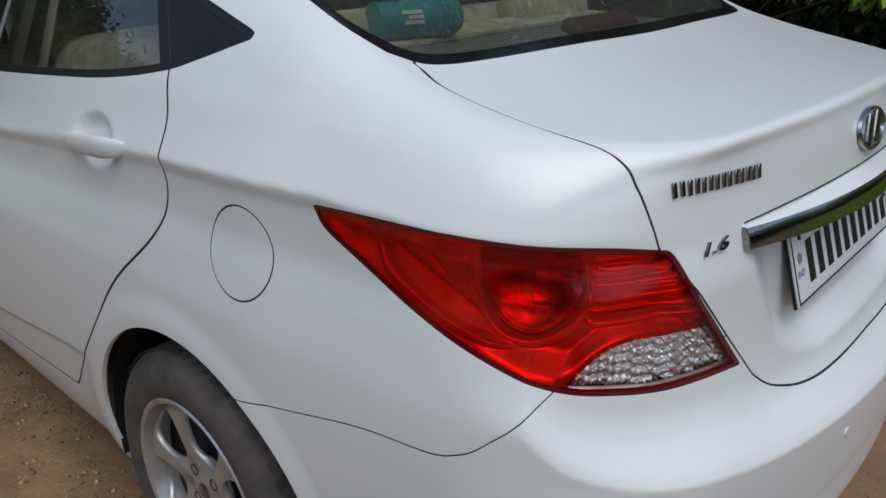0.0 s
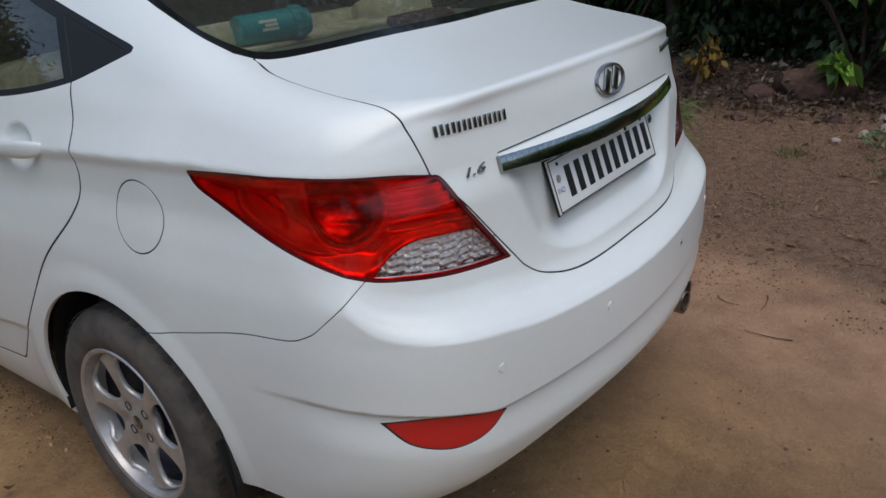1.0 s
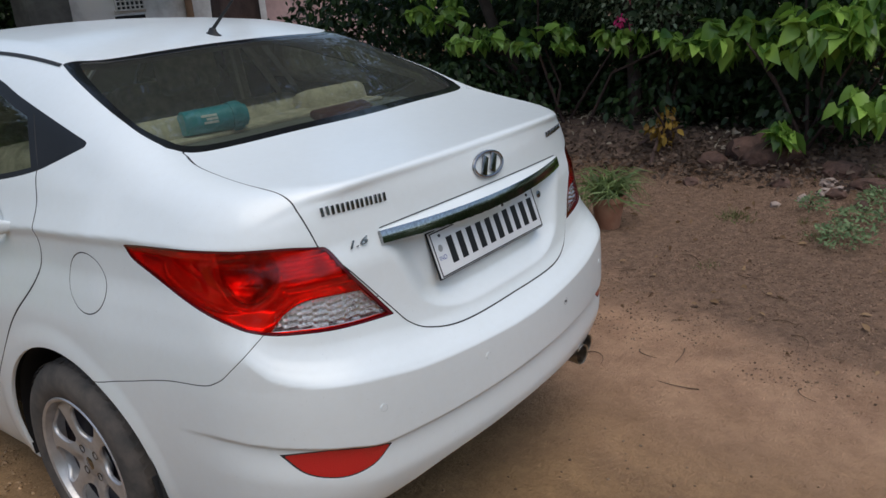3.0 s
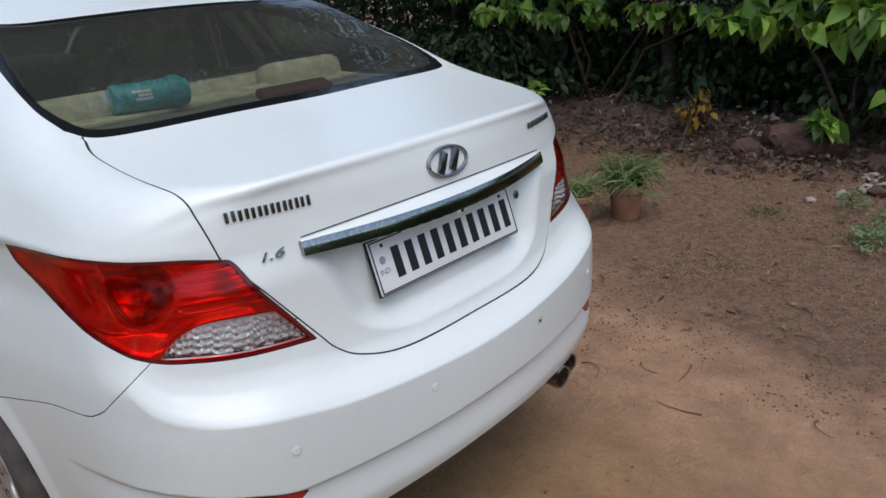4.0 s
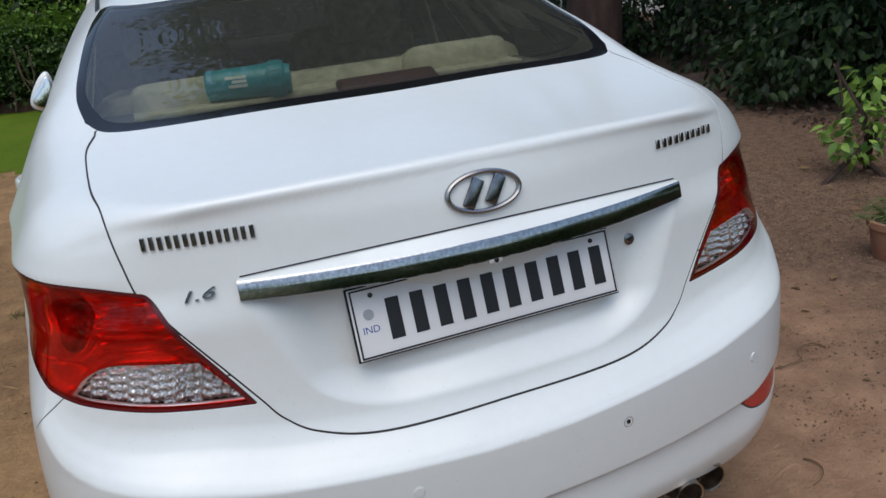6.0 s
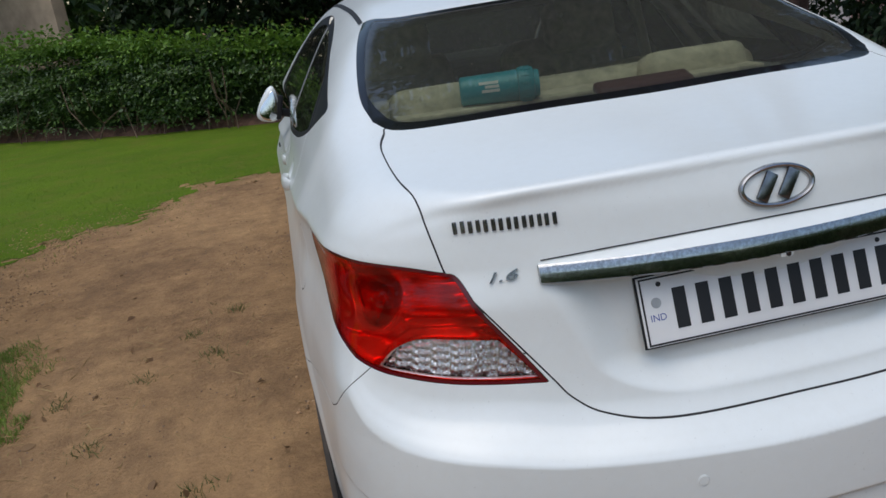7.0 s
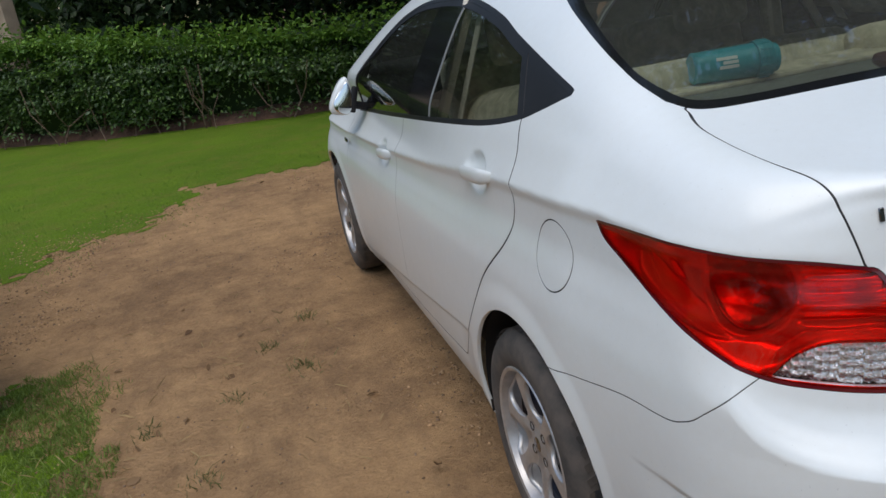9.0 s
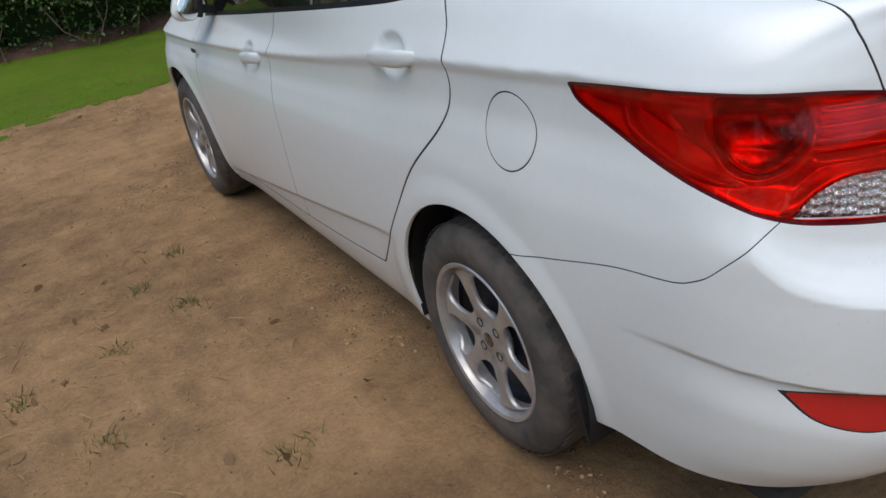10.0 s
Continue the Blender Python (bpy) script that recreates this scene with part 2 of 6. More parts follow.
def sheet(turn, sweep, stations=()):
    """Points and triangles of the car's skin. turn: angles round the car's length; sweep: angles round its tail; stations: y ahead of that."""
    rows = []
    for s in sweep:
        way = np.stack([np.cos(turn) * math.cos(s), np.full_like(turn, -math.sin(s)), np.sin(turn) * math.cos(s)], -1)
        rows.append((np.array([0, 1.0, 0.62]), way))
    for y in stations:
        way = np.stack([np.cos(turn), np.zeros_like(turn), np.sin(turn)], -1)
        rows.append((np.array([0, y, 0.62 - 0.14 * float(ramp(2.9, 3.4, y))]), way))
    eye = np.stack([np.broadcast_to(e, w.shape) for e, w in rows])
    way = np.stack([w for _, w in rows])
    lo, hi = np.zeros(way.shape[:2]), np.full(way.shape[:2], 1.7)
    for _ in range(30):
        mid = (lo + hi) / 2
        out = body(eye + mid[..., None] * way) > 0
        lo, hi = np.where(out, lo, mid), np.where(out, mid, hi)
    p = (eye + lo[..., None] * way).reshape(-1, 3)
    h, w = way.shape[:2]
    k = (np.arange(h - 1)[:, None] * w + np.arange(w - 1)).ravel()
    tri = np.concatenate([np.stack([k, k + w, k + 1], 1), np.stack([k + 1, k + w, k + w + 1], 1)])
    n = slope(p)
    face = np.cross(p[tri[:, 1]] - p[tri[:, 0]], p[tri[:, 2]] - p[tri[:, 0]])
    return p, n, tri if (face * n[tri[:, 0]]).sum() > 0 else tri[:, ::-1]


def compact(p, n, tri):
    used, tri = np.unique(tri, return_inverse=True)
    return p[used], n[used], tri.reshape(-1, 3)


def split(skin, s):
    """Cuts a skin along s = 0: the part below nought and the part above."""
    p, n, tri = skin
    if len(tri) == 0:
        return skin, skin
    s = np.where(np.abs(s) < 1e-7, 1e-7, s)
    below = s[tri] < 0
    count = below.sum(1)
    mixed = (count == 1) | (count == 2)
    mt, mb = tri[mixed], below[mixed]
    lone = np.where(mb.sum(1) == 1, mb.argmax(1), (~mb).argmax(1))
    r = np.arange(len(mt))
    a, b, c = mt[r, lone], mt[r, (lone + 1) % 3], mt[r, (lone + 2) % 3]
    edges = np.sort(np.concatenate([np.stack([a, b], 1), np.stack([a, c], 1)]), axis=1)
    key, at = np.unique(edges, axis=0, return_inverse=True)
    at = at.ravel()
    if len(key):
        f = (s[key[:, 0]] / (s[key[:, 0]] - s[key[:, 1]]))[:, None]
        fresh, freshn = p[key[:, 0]] * (1 - f) + p[key[:, 1]] * f, n[key[:, 0]] * (1 - f) + n[key[:, 1]] * f
        freshn /= np.linalg.norm(freshn, axis=1, keepdims=True)
        p2, n2 = np.concatenate([p, fresh]), np.concatenate([n, freshn])
    else:
        p2, n2 = p, n
    ab, ac = at[: len(mt)] + len(p), at[len(mt):] + len(p)
    tip = np.stack([a, ab, ac], 1)
    rest = np.concatenate([np.stack([ab, b, c], 1), np.stack([ab, c, ac], 1)])
    tip_low = below[mixed][r, lone]
    rest_low = np.concatenate([~tip_low, ~tip_low])
    low = np.concatenate([tri[count == 3], tip[tip_low], rest[rest_low]])
    high = np.concatenate([tri[count == 0], tip[~tip_low], rest[~rest_low]])
    return compact(p2, n2, low), compact(p2, n2, high)


def mesh_of(name, skin, material, inward=0.0, rim=0.0, flip=False):
    """A mesh from a skin with its true normals; rim: how far its edges turn in."""
    p, n, tri = skin
    p = p - inward * n
    vp, vn, faces = [p], [n], tri.tolist()
    if rim and len(tri):
        e = np.concatenate([tri[:, [0, 1]], tri[:, [1, 2]], tri[:, [2, 0]]])
        code, back = e[:, 0] * len(p) + e[:, 1], e[:, 1] * len(p) + e[:, 0]
        edge = e[~np.isin(code, back)]
        ids, at = np.unique(edge, return_inverse=True)
        at = at.reshape(-1, 2)
        out = np.zeros((len(ids), 3))
        wall = np.cross(p[edge[:, 1]] - p[edge[:, 0]], n[edge[:, 0]])
        np.add.at(out, at[:, 0], wall)
        np.add.at(out, at[:, 1], wall)
        out /= np.maximum(np.linalg.norm(out, axis=1, keepdims=True), 1e-9)
        base = len(p)
        soft = out + n[ids]
        soft /= np.linalg.norm(soft, axis=1, keepdims=True)
        vp += [p[ids] - 0.0, p[ids] + 0.0004 * out - 0.0008 * n[ids], p[ids] + 0.0004 * out - rim * n[ids]]
        vn += [n[ids], soft, out]
        m = len(ids)
        for k in range(2):
            i, j = at[:, 0] + base + k * m, at[:, 1] + base + k * m
            faces += np.stack([j, i, i + m, j + m], 1).tolist()
    v, nn = np.concatenate(vp), np.concatenate(vn)
    me = bpy.data.meshes.new(name)
    if flip:
        faces, nn = [f[::-1] for f in faces], -nn
    me.from_pydata(v.tolist(), [], faces)
    me.polygons.foreach_set("use_smooth", np.ones(len(me.polygons), bool))
    me.normals_split_custom_set_from_vertices(nn.tolist())
    me.materials.append(material)
    return me


def skin_part(name, skin, material, parent, label="", **how):
    ob = new(name, mesh_of(name, skin, material, **how))
    ob.parent = parent
    return tagged(ob, label)


def outline(*runs, steps=8):
    """A closed outline from smooth runs that meet in corners."""
    pts = []
    for run in runs:
        q = np.array(run, float)
        if len(q) < 3:
            pts += q[:-1].tolist()
            continue
        ext = np.concatenate([[2 * q[0] - q[1]], q, [2 * q[-1] - q[-2]]])
        for i in range(len(q) - 1):
            a, b, c, d = ext[i:i + 4]
            for t in np.arange(steps) / steps:
                pts.append((0.5 * (2 * b + (c - a) * t + (2 * a - 5 * b + 4 * c - d) * t * t + (3 * b - a - 3 * c + d) * t ** 3)).tolist())
    return np.array(pts)


def inside(u, v, pts):
    """The distance to a closed outline, below nought inside it."""
    best, odd = np.full(u.shape, 9.0), np.zeros(u.shape, bool)
    near = (u > pts[:, 0].min() - 0.1) & (u < pts[:, 0].max() + 0.1) & (v > pts[:, 1].min() - 0.1) & (v < pts[:, 1].max() + 0.1)
    u, v = u[near], v[near]
    b_, o_ = np.full(u.shape, 9.0), np.zeros(u.shape, bool)
    for (ax, ay), (bx, by) in zip(pts, np.roll(pts, -1, 0)):
        dx, dy = bx - ax, by - ay
        t = np.clip(((u - ax) * dx + (v - ay) * dy) / max(dx * dx + dy * dy, 1e-12), 0, 1)
        b_ = np.minimum(b_, np.hypot(u - ax - t * dx, v - ay - t * dy))
        if ay != by:
            o_ ^= ((ay > v) != (by > v)) & (u < dx * (v - ay) / dy + ax)
    best[near], odd[near] = b_, o_
    return np.where(odd, -best, best)


def part(name, bm, material, parent, label="", smooth=True):
    """One mesh object under a thing or a part."""
    me = bpy.data.meshes.new(name)
    bmesh.ops.recalc_face_normals(bm, faces=bm.faces)
    bm.to_mesh(me)
    bm.free()
    if smooth:
        me.polygons.foreach_set("use_smooth", np.ones(len(me.polygons), bool))
        me.set_sharp_from_angle(angle=radians(38))
    for m in material if isinstance(material, (list, tuple)) else [material]:
        me.materials.append(m)
    ob = new(name, me)
    ob.parent = parent
    return tagged(ob, label)


def box(bm, size, m, bevel=0.0, segments=2):
    """A box with rounded edges added to bm at the pose m."""
    made = bmesh.ops.create_cube(bm, size=1.0, matrix=m @ Matrix.Diagonal((*size, 1)))
    if bevel:
        edges = list({e for v in made["verts"] for e in v.link_edges})
        bmesh.ops.bevel(bm, geom=edges, offset=bevel, segments=segments, affect="EDGES", profile=0.6)
    return bm


def lathe(bm, profile, m, steps=32):
    """Turns (radius, height) pairs round the z axis of the pose m."""
    rings = []
    for r, h in profile:
        rings.append([bm.verts.new(m @ Vector((r * math.cos(a), r * math.sin(a), h))) for a in np.arange(steps) * 2 * math.pi / steps] if r > 1e-6 else [bm.verts.new(m @ Vector((0, 0, h)))])
    for lo, hi in zip(rings, rings[1:]):
        for i in range(steps):
            j = (i + 1) % steps
            q = [lo[i % len(lo)], lo[j % len(lo)], hi[j % len(hi)], hi[i % len(hi)]]
            q = list(dict.fromkeys(q))
            if len(q) > 2:
                bm.faces.new(q)
    return bm


def tube(bm, pts, radius, steps=8, taper=1.0):
    """A round bar along a line of points."""
    rings, pts = [], [Vector(p) for p in pts]
    for i, p in enumerate(pts):
        d = (pts[min(i + 1, len(pts) - 1)] - pts[max(i - 1, 0)]).normalized()
        a = d.orthogonal().normalized() if i == 0 else (a - a.dot(d) * d).normalized()
        b = d.cross(a)
        r = radius * (1 + (taper - 1) * i / max(1, len(pts) - 1))
        rings.append([bm.verts.new(p + r * (math.cos(k * 2 * math.pi / steps) * a + math.sin(k * 2 * math.pi / steps) * b)) for k in range(steps)])
    for lo, hi in zip(rings, rings[1:]):
        for k in range(steps):
            bm.faces.new((lo[k], lo[(k + 1) % steps], hi[(k + 1) % steps], hi[k]))
    bm.faces.new(rings[0][::-1])
    bm.faces.new(rings[-1])
    return bm


def touch(x, z):
    """The y of the tail's skin at x, z, and the way that it faces there."""
    lo, hi = 1.0, -0.4
    for _ in range(40):
        mid = (lo + hi) / 2
        if body(np.array([x, mid, z])) < 0:
            lo = mid
        else:
            hi = mid
    p = np.array([x, lo, z])
    return Vector(p), Vector(slope(p))

# ---- ground ----
def earth_material():
    k = Mat("bare_earth", (0.3, 0.19, 0.11), 0.95, spec=0.2)
    patches = k.ramp(k.noise(0.9, 7, 0.68), 0.42, 0.6, (0.6, 0.365, 0.18), (0.265, 0.152, 0.08))
    fine_dust = k.ramp(k.noise(6, 8, 0.78), 0.38, 0.64, (0.19, 0.108, 0.056), (0.64, 0.4, 0.2))
    dust = k.mix(0.42, patches, fine_dust)
    streaks = k.ramp(k.noise(2.1, 8, 0.74, (1.0, 0.4, 1.0)), 0.5, 0.64)
    dust = k.mix(k.mix(0.5, (0, 0, 0), streaks), dust, (0.185, 0.11, 0.064))
    speck = k.ramp(k.noise(70, 6, 0.8), 0.35, 0.62, (0.1, 0.058, 0.03), (0.62, 0.4, 0.2))
    dust = k.mix(0.16, dust, speck)
    # rosier dust towards the garden
    rosy = k.ramp(k.noise(3.5, 8, 0.72), 0.36, 0.66, (0.39, 0.228, 0.142), (0.64, 0.392, 0.245))
    side = k.node("ShaderNodeSeparateXYZ")
    k.t.links.new(k.where, side.inputs[0])
    dust = k.mix(k.ramp(side.outputs[0], 0.1, 1.0), dust, rosy)
    # darker garden soil towards the flower bed
    soil = k.ramp(k.noise(16, 8, 0.8), 0.3, 0.72, (0.115, 0.07, 0.047), (0.38, 0.24, 0.162))
    apart = k.node("ShaderNodeSeparateXYZ")
    k.t.links.new(k.where, apart.inputs[0])
    shift = k.node("ShaderNodeMath")
    shift.operation = "MULTIPLY_ADD"
    k.t.links.new(k.noise(0.8, 5), shift.inputs[0])
    shift.inputs[1].default_value = 3.2
    k.t.links.new(apart.outputs[0], shift.inputs[2])
    scaled = k.node("ShaderNodeMath")
    scaled.operation = "MULTIPLY"
    scaled.inputs[1].default_value = 0.1
    k.t.links.new(shift.outputs[0], scaled.inputs[0])
    bed = k.ramp(scaled.outputs[0], 0.29, 0.37)
    k.colour(k.mix(bed, dust, soil))
    k.bump(k.noise(5, 9, 0.72), 0.85, 0.06)
    k.bump(k.noise(13, 6, 0.7), 0.8, 0.03)
    k.bump(k.noise(34, 7, 0.75), 0.85, 0.024)
    return k.m


earth = earth_material()
lawn_green = Mat("lawn_grass", (0.07, 0.13, 0.02), 0.9, spec=0.2)
lawn_green.colour(lawn_green.mix(lawn_green.ramp(lawn_green.noise(2.6, 7, 0.75), 0.48, 0.72), lawn_green.mix(0.5, lawn_green.ramp(lawn_green.noise(0.9, 5), 0.35, 0.65, (0.082, 0.16, 0.007), (0.15, 0.245, 0.012)),
                                 lawn_green.ramp(lawn_green.noise(45, 4), 0.3, 0.7, (0.07, 0.13, 0.006), (0.165, 0.255, 0.016))), (0.165, 0.185, 0.028)))
lawn_green.bump(lawn_green.noise(60, 4), 0.9, 0.03)
lawn_green.bump(lawn_green.noise(7, 6, 0.7), 0.6, 0.05)
lawn_green = lawn_green.m


def grid_mesh(name, xs, ys, height, material):
    gx, gy = np.meshgrid(xs, ys)
    gz = height(gx, gy)
    h, w = gx.shape
    k = (np.arange(h - 1)[:, None] * w + np.arange(w - 1)).ravel()
    me = bpy.data.meshes.new(name)
    me.from_pydata(np.stack([gx, gy, gz], -1).reshape(-1, 3).tolist(), [], np.stack([k, k + 1, k + w + 1, k + w], 1).tolist())
    me.polygons.foreach_set("use_smooth", np.ones(len(me.polygons), bool))
    me.materials.append(material)
    return new(name, me)


def wave(x, y, seed, scale):
    """Smooth uneven relief between about -1 and 1."""
    out = 0
    rnd = np.random.RandomState(seed)
    for i in range(9):
        a, f, ph = rnd.uniform(0, 6.28), scale * 1.5 ** (i * 0.6), rnd.uniform(0, 6.28)
        out = out + np.sin((x * math.cos(a) + y * math.sin(a)) * f + ph) / (1 + i * 0.4)
    return out / 3.2


def ground_height(x, y):
    near = np.exp(-(np.maximum(np.abs(x) - 1.2, 0) ** 2 + np.maximum(np.abs(y - 2) - 2.3, 0) ** 2) / 0.5)
    return 0.012 * wave(x, y, 3, 1.7) * (1 - near) + 0.004 * wave(x, y, 5, 9.0) * (1 - 0.7 * near) + 0.0035 * wave(x, y, 6, 30.0) * np.exp(-((x / 6) ** 4 + ((y - 2) / 6) ** 4)) - 0.002


def uneven(lo, hi, dense_lo, dense_hi, step):
    mid = np.arange(dense_lo, dense_hi, step)
    out = dense_hi + np.cumsum(step * 1.35 ** np.arange(60))
    back = dense_lo - np.cumsum(step * 1.35 ** np.arange(60))
    return np.r_[back[back > lo][::-1], mid, out[out < hi]]


ground = grid_mesh("ground", uneven(-1500, 1500, -5.5, 6, 0.036), uneven(-1500, 1500, -3, 9, 0.036), ground_height, earth)
tagged(ground, "bare brown earth, trodden and dusty, with gravel", "ground", kind="structure")


# ---- plants ----
def leaf_material(name, dark, light, rough=0.5):
    k = Mat(name, light, rough, spec=0.35)
    k.colour(k.ramp(k.island(), 0.15, 1.0, dark, light))
    see = k.t.nodes.new("ShaderNodeBsdfTranslucent")
    see.inputs[0].default_value = hue(*(min(1, c * 1.5) for c in light))
    both = k.t.nodes.new("ShaderNodeMixShader")
    both.inputs[0].default_value = 0.22
    k.t.links.new(k.b.outputs[0], both.inputs[1])
    k.t.links.new(see.outputs[0], both.inputs[2])
    k.t.links.new(both.outputs[0], k.t.nodes["Material Output"].inputs[0])
    return k.m


hedge_leaf = leaf_material("hedge_leaf", (0.028, 0.066, 0.015), (0.125, 0.215, 0.05))
broad_leaf = leaf_material("broad_leaf", (0.035, 0.09, 0.018), (0.3, 0.47, 0.09), 0.35)
# leaf colour darkened to stand for deep shade behind bed and hedge
painted_shade_leaf = leaf_material("painted_shade_leaf", (0.011, 0.026, 0.009), (0.036, 0.068, 0.02))
tree_leaf = leaf_material("tree_leaf", (0.022, 0.055, 0.012), (0.075, 0.15, 0.03))
grass_blade = leaf_material("grass_blade", (0.055, 0.118, 0.008), (0.14, 0.235, 0.024), 0.6)
dry_leaf = leaf_material("dry_leaf", (0.11, 0.06, 0.03), (0.30, 0.19, 0.10), 0.8)
pink_petal = leaf_material("pink_petal", (0.45, 0.02, 0.12), (0.65, 0.06, 0.22))
bark = Mat("bark", (0.07, 0.045, 0.035), 0.95)
bark.colour(bark.ramp(bark.noise(7, 7, 0.7, (1, 1, 0.25)), 0.3, 0.7, (0.025, 0.014, 0.012), (0.1, 0.06, 0.05)))
bark.bump(bark.noise(18, 6, 0.7, (1, 1, 0.2)), 0.9, 0.03)
bark = bark.m

LEAF = np.array([(0, 0, 0), (0.24, 0.32, 0.07), (0.22, 0.62, 0.05), (0, 1.0, -0.12), (-0.22, 0.62, 0.05), (-0.24, 0.32, 0.07), (0, 0.35, 0.0), (0, 0.68, -0.02)])
LEAF_FACES = np.array([(0, 1, 6, 6), (1, 2, 7, 6), (2, 3, 7, 7), (0, 6, 5, 5), (6, 7, 4, 5), (7, 3, 4, 4)])
PLAIN_LEAF = np.array([(0, 0, 0), (0.24, 0.3, 0.07), (0.21, 0.65, 0.05), (0, 1.0, -0.1), (-0.21, 0.65, 0.05), (-0.24, 0.3, 0.07)])
PLAIN_LEAF_FACES = np.array([(0, 1, 2, 3), (0, 3, 4, 5)])
FAR_LEAF = np.array([(0, 0, 0), (0.25, 0.45, 0.08), (0, 1.0, -0.1), (-0.25, 0.45, 0.08)])
FAR_LEAF_FACES = np.array([(0, 1, 2, 2), (0, 2, 3, 3)])
HEART = np.array([(0, 0.06, 0), (0.26, 0.02, 0.05), (0.36, 0.3, 0.09), (0.22, 0.7, 0.0), (0, 1.1, -0.22), (-0.22, 0.7, 0.0), (-0.36, 0.3, 0.09), (-0.26, 0.02, 0.05), (0, 0.4, -0.03), (0, 0.75, -0.06)])
HEART_FACES = np.array([(0, 1, 8, 8), (1, 2, 8, 8), (2, 3, 9, 8), (3, 4, 9, 9), (0, 8, 7, 7), (8, 6, 7, 7), (8, 9, 5, 6), (9, 4, 5, 5)])
BLADE = np.array([(-0.03, 0, 0), (0.03, 0, 0), (-0.022, 0.15, 0.5), (0.022, 0.15, 0.5), (0, 0.5, 0.9)])
BLADE_FACES = np.array([(0, 1, 3, 2), (2, 3, 4, 4)])


def quick_mesh(name, verts, faces, material):
    """A mesh from arrays; a face whose last two corners agree is a triangle."""
    me = bpy.data.meshes.new(name)
    tri = faces[:, 2] == faces[:, 3]
    total = np.where(tri, 3, 4)
    start = np.concatenate([[0], np.cumsum(total)[:-1]])
    keep = np.ones(faces.shape, bool)
    keep[tri, 3] = False
    me.vertices.add(len(verts))
    me.vertices.foreach_set("co", verts.astype(np.float32).ravel())
    me.loops.add(int(total.sum()))
    me.loops.foreach_set("vertex_index", faces[keep].astype(np.int32))
    me.polygons.add(len(faces))
    me.polygons.foreach_set("loop_start", start.astype(np.int32))
    me.update(calc_edges=True)
    me.validate()
    me.materials.append(material)
    return me


def scatter(name, at, size, material, rnd, facing=None, droop=0.6, shape=LEAF, shape_faces=LEAF_FACES, upright=False):
    """Many small leaves in one mesh. facing: the outward way at each; droop: how far the tips hang."""
    n = len(at)
    yaw = rnd.uniform(0, 2 * math.pi, n) if facing is None else np.arctan2(facing[:, 1], facing[:, 0]) + rnd.normal(0, 0.8, n)
    pitch = rnd.normal(-droop, 0.45, n) if not upright else rnd.normal(0, 0.25, n)
    roll = rnd.normal(0, 0.6, n)
    ahead = np.stack([np.cos(yaw) * np.cos(pitch), np.sin(yaw) * np.cos(pitch), np.sin(pitch)], 1)
    side = np.stack([np.sin(yaw), -np.cos(yaw), 0 * yaw], 1)
    up = np.cross(side, ahead)
    side, up = side * np.cos(roll)[:, None] + up * np.sin(roll)[:, None], up * np.cos(roll)[:, None] - side * np.sin(roll)[:, None]
    s = size * rnd.uniform(0.6, 1.25, n)
    v = at[:, None] + s[:, None, None] * (shape[None, :, :1] * side[:, None] + shape[None, :, 1:2] * ahead[:, None] + shape[None, :, 2:] * up[:, None])
    f = shape_faces[None] + (np.arange(n) * len(shape))[:, None, None]
    return quick_mesh(name, v.reshape(-1, 3), f.reshape(-1, 4), material)


def leaf_ball(rnd, centre, radius, n, shell=0.55):
    """Places in an uneven clump, more of them near its outside, and the way outward."""
    d = rnd.normal(0, 1, (n, 3))
    d /= np.linalg.norm(d, axis=1, keepdims=True)
    lump = 1 + 0.22 * np.sin(d[:, 0] * 5 + centre[0] * 3) * np.cos(d[:, 1] * 4 + centre[1]) + 0.15 * np.sin(d[:, 2] * 7 + centre[2] * 5)
    r = (shell + (1 - shell) * rnd.uniform(0, 1, n)) * lump
    return np.array(centre) + d * np.array(radius) * r[:, None], d


def limbs(name, lines, parent, radius, taper=0.5, material=bark):
    for line in lines:
        bm = tube(bmesh.new(), line, radius, 9, taper)
        part(name, bm, material, parent)


def shrub(name, label, base, clumps, leaf, size, rnd, stems=5, droop=0.6, kind="thing", category="shrub", wide=False):
    """A shrub: a few stems from the ground and clumps of leaves (centre, radii, count)."""
    ob = new(name)
    ob.location = base
    tagged(ob, label, category, kind=kind)
    at, out = [], []
    for centre, radius, count in clumps:
        a, d = leaf_ball(rnd, centre, radius, count)
        keep = a[:, 2] > 0.03
        at.append(a[keep])
        out.append(d[keep])
    at, out = np.concatenate(at), np.concatenate(out)
    if wide:
        # leaves stand in whorls of seven at the twigs' ends
        at, out = at[::5], out[::5]
        turn = np.tile(np.arange(7) * 0.898, len(at))
        at = np.repeat(at, 7, 0) + rnd.normal(0, 0.012, (len(at) * 7, 3))
        out = np.stack([np.cos(turn), np.sin(turn), 0 * turn], 1)
    leaves = new("leaves", scatter("leaves", at, size, leaf, rnd, out, droop, HEART if wide else LEAF, HEART_FACES if wide else LEAF_FACES))
    leaves.parent = ob
    tagged(leaves, kind="stuff")
    lines = []
    for i in range(stems):
        c = clumps[i % len(clumps)][0]
        start = rnd.normal(0, 0.12, 2)
        mid = (np.array(c) * 0.55 + rnd.normal(0, 0.08, 3))
        lines.append([(start[0], start[1], -0.03), (mid[0] * 0.8, mid[1] * 0.8, max(mid[2], 0.15)), tuple(np.array(c) + rnd.normal(0, 0.12, 3))])
    limbs("stem", lines, ob, 0.018, 0.4)
    return ob


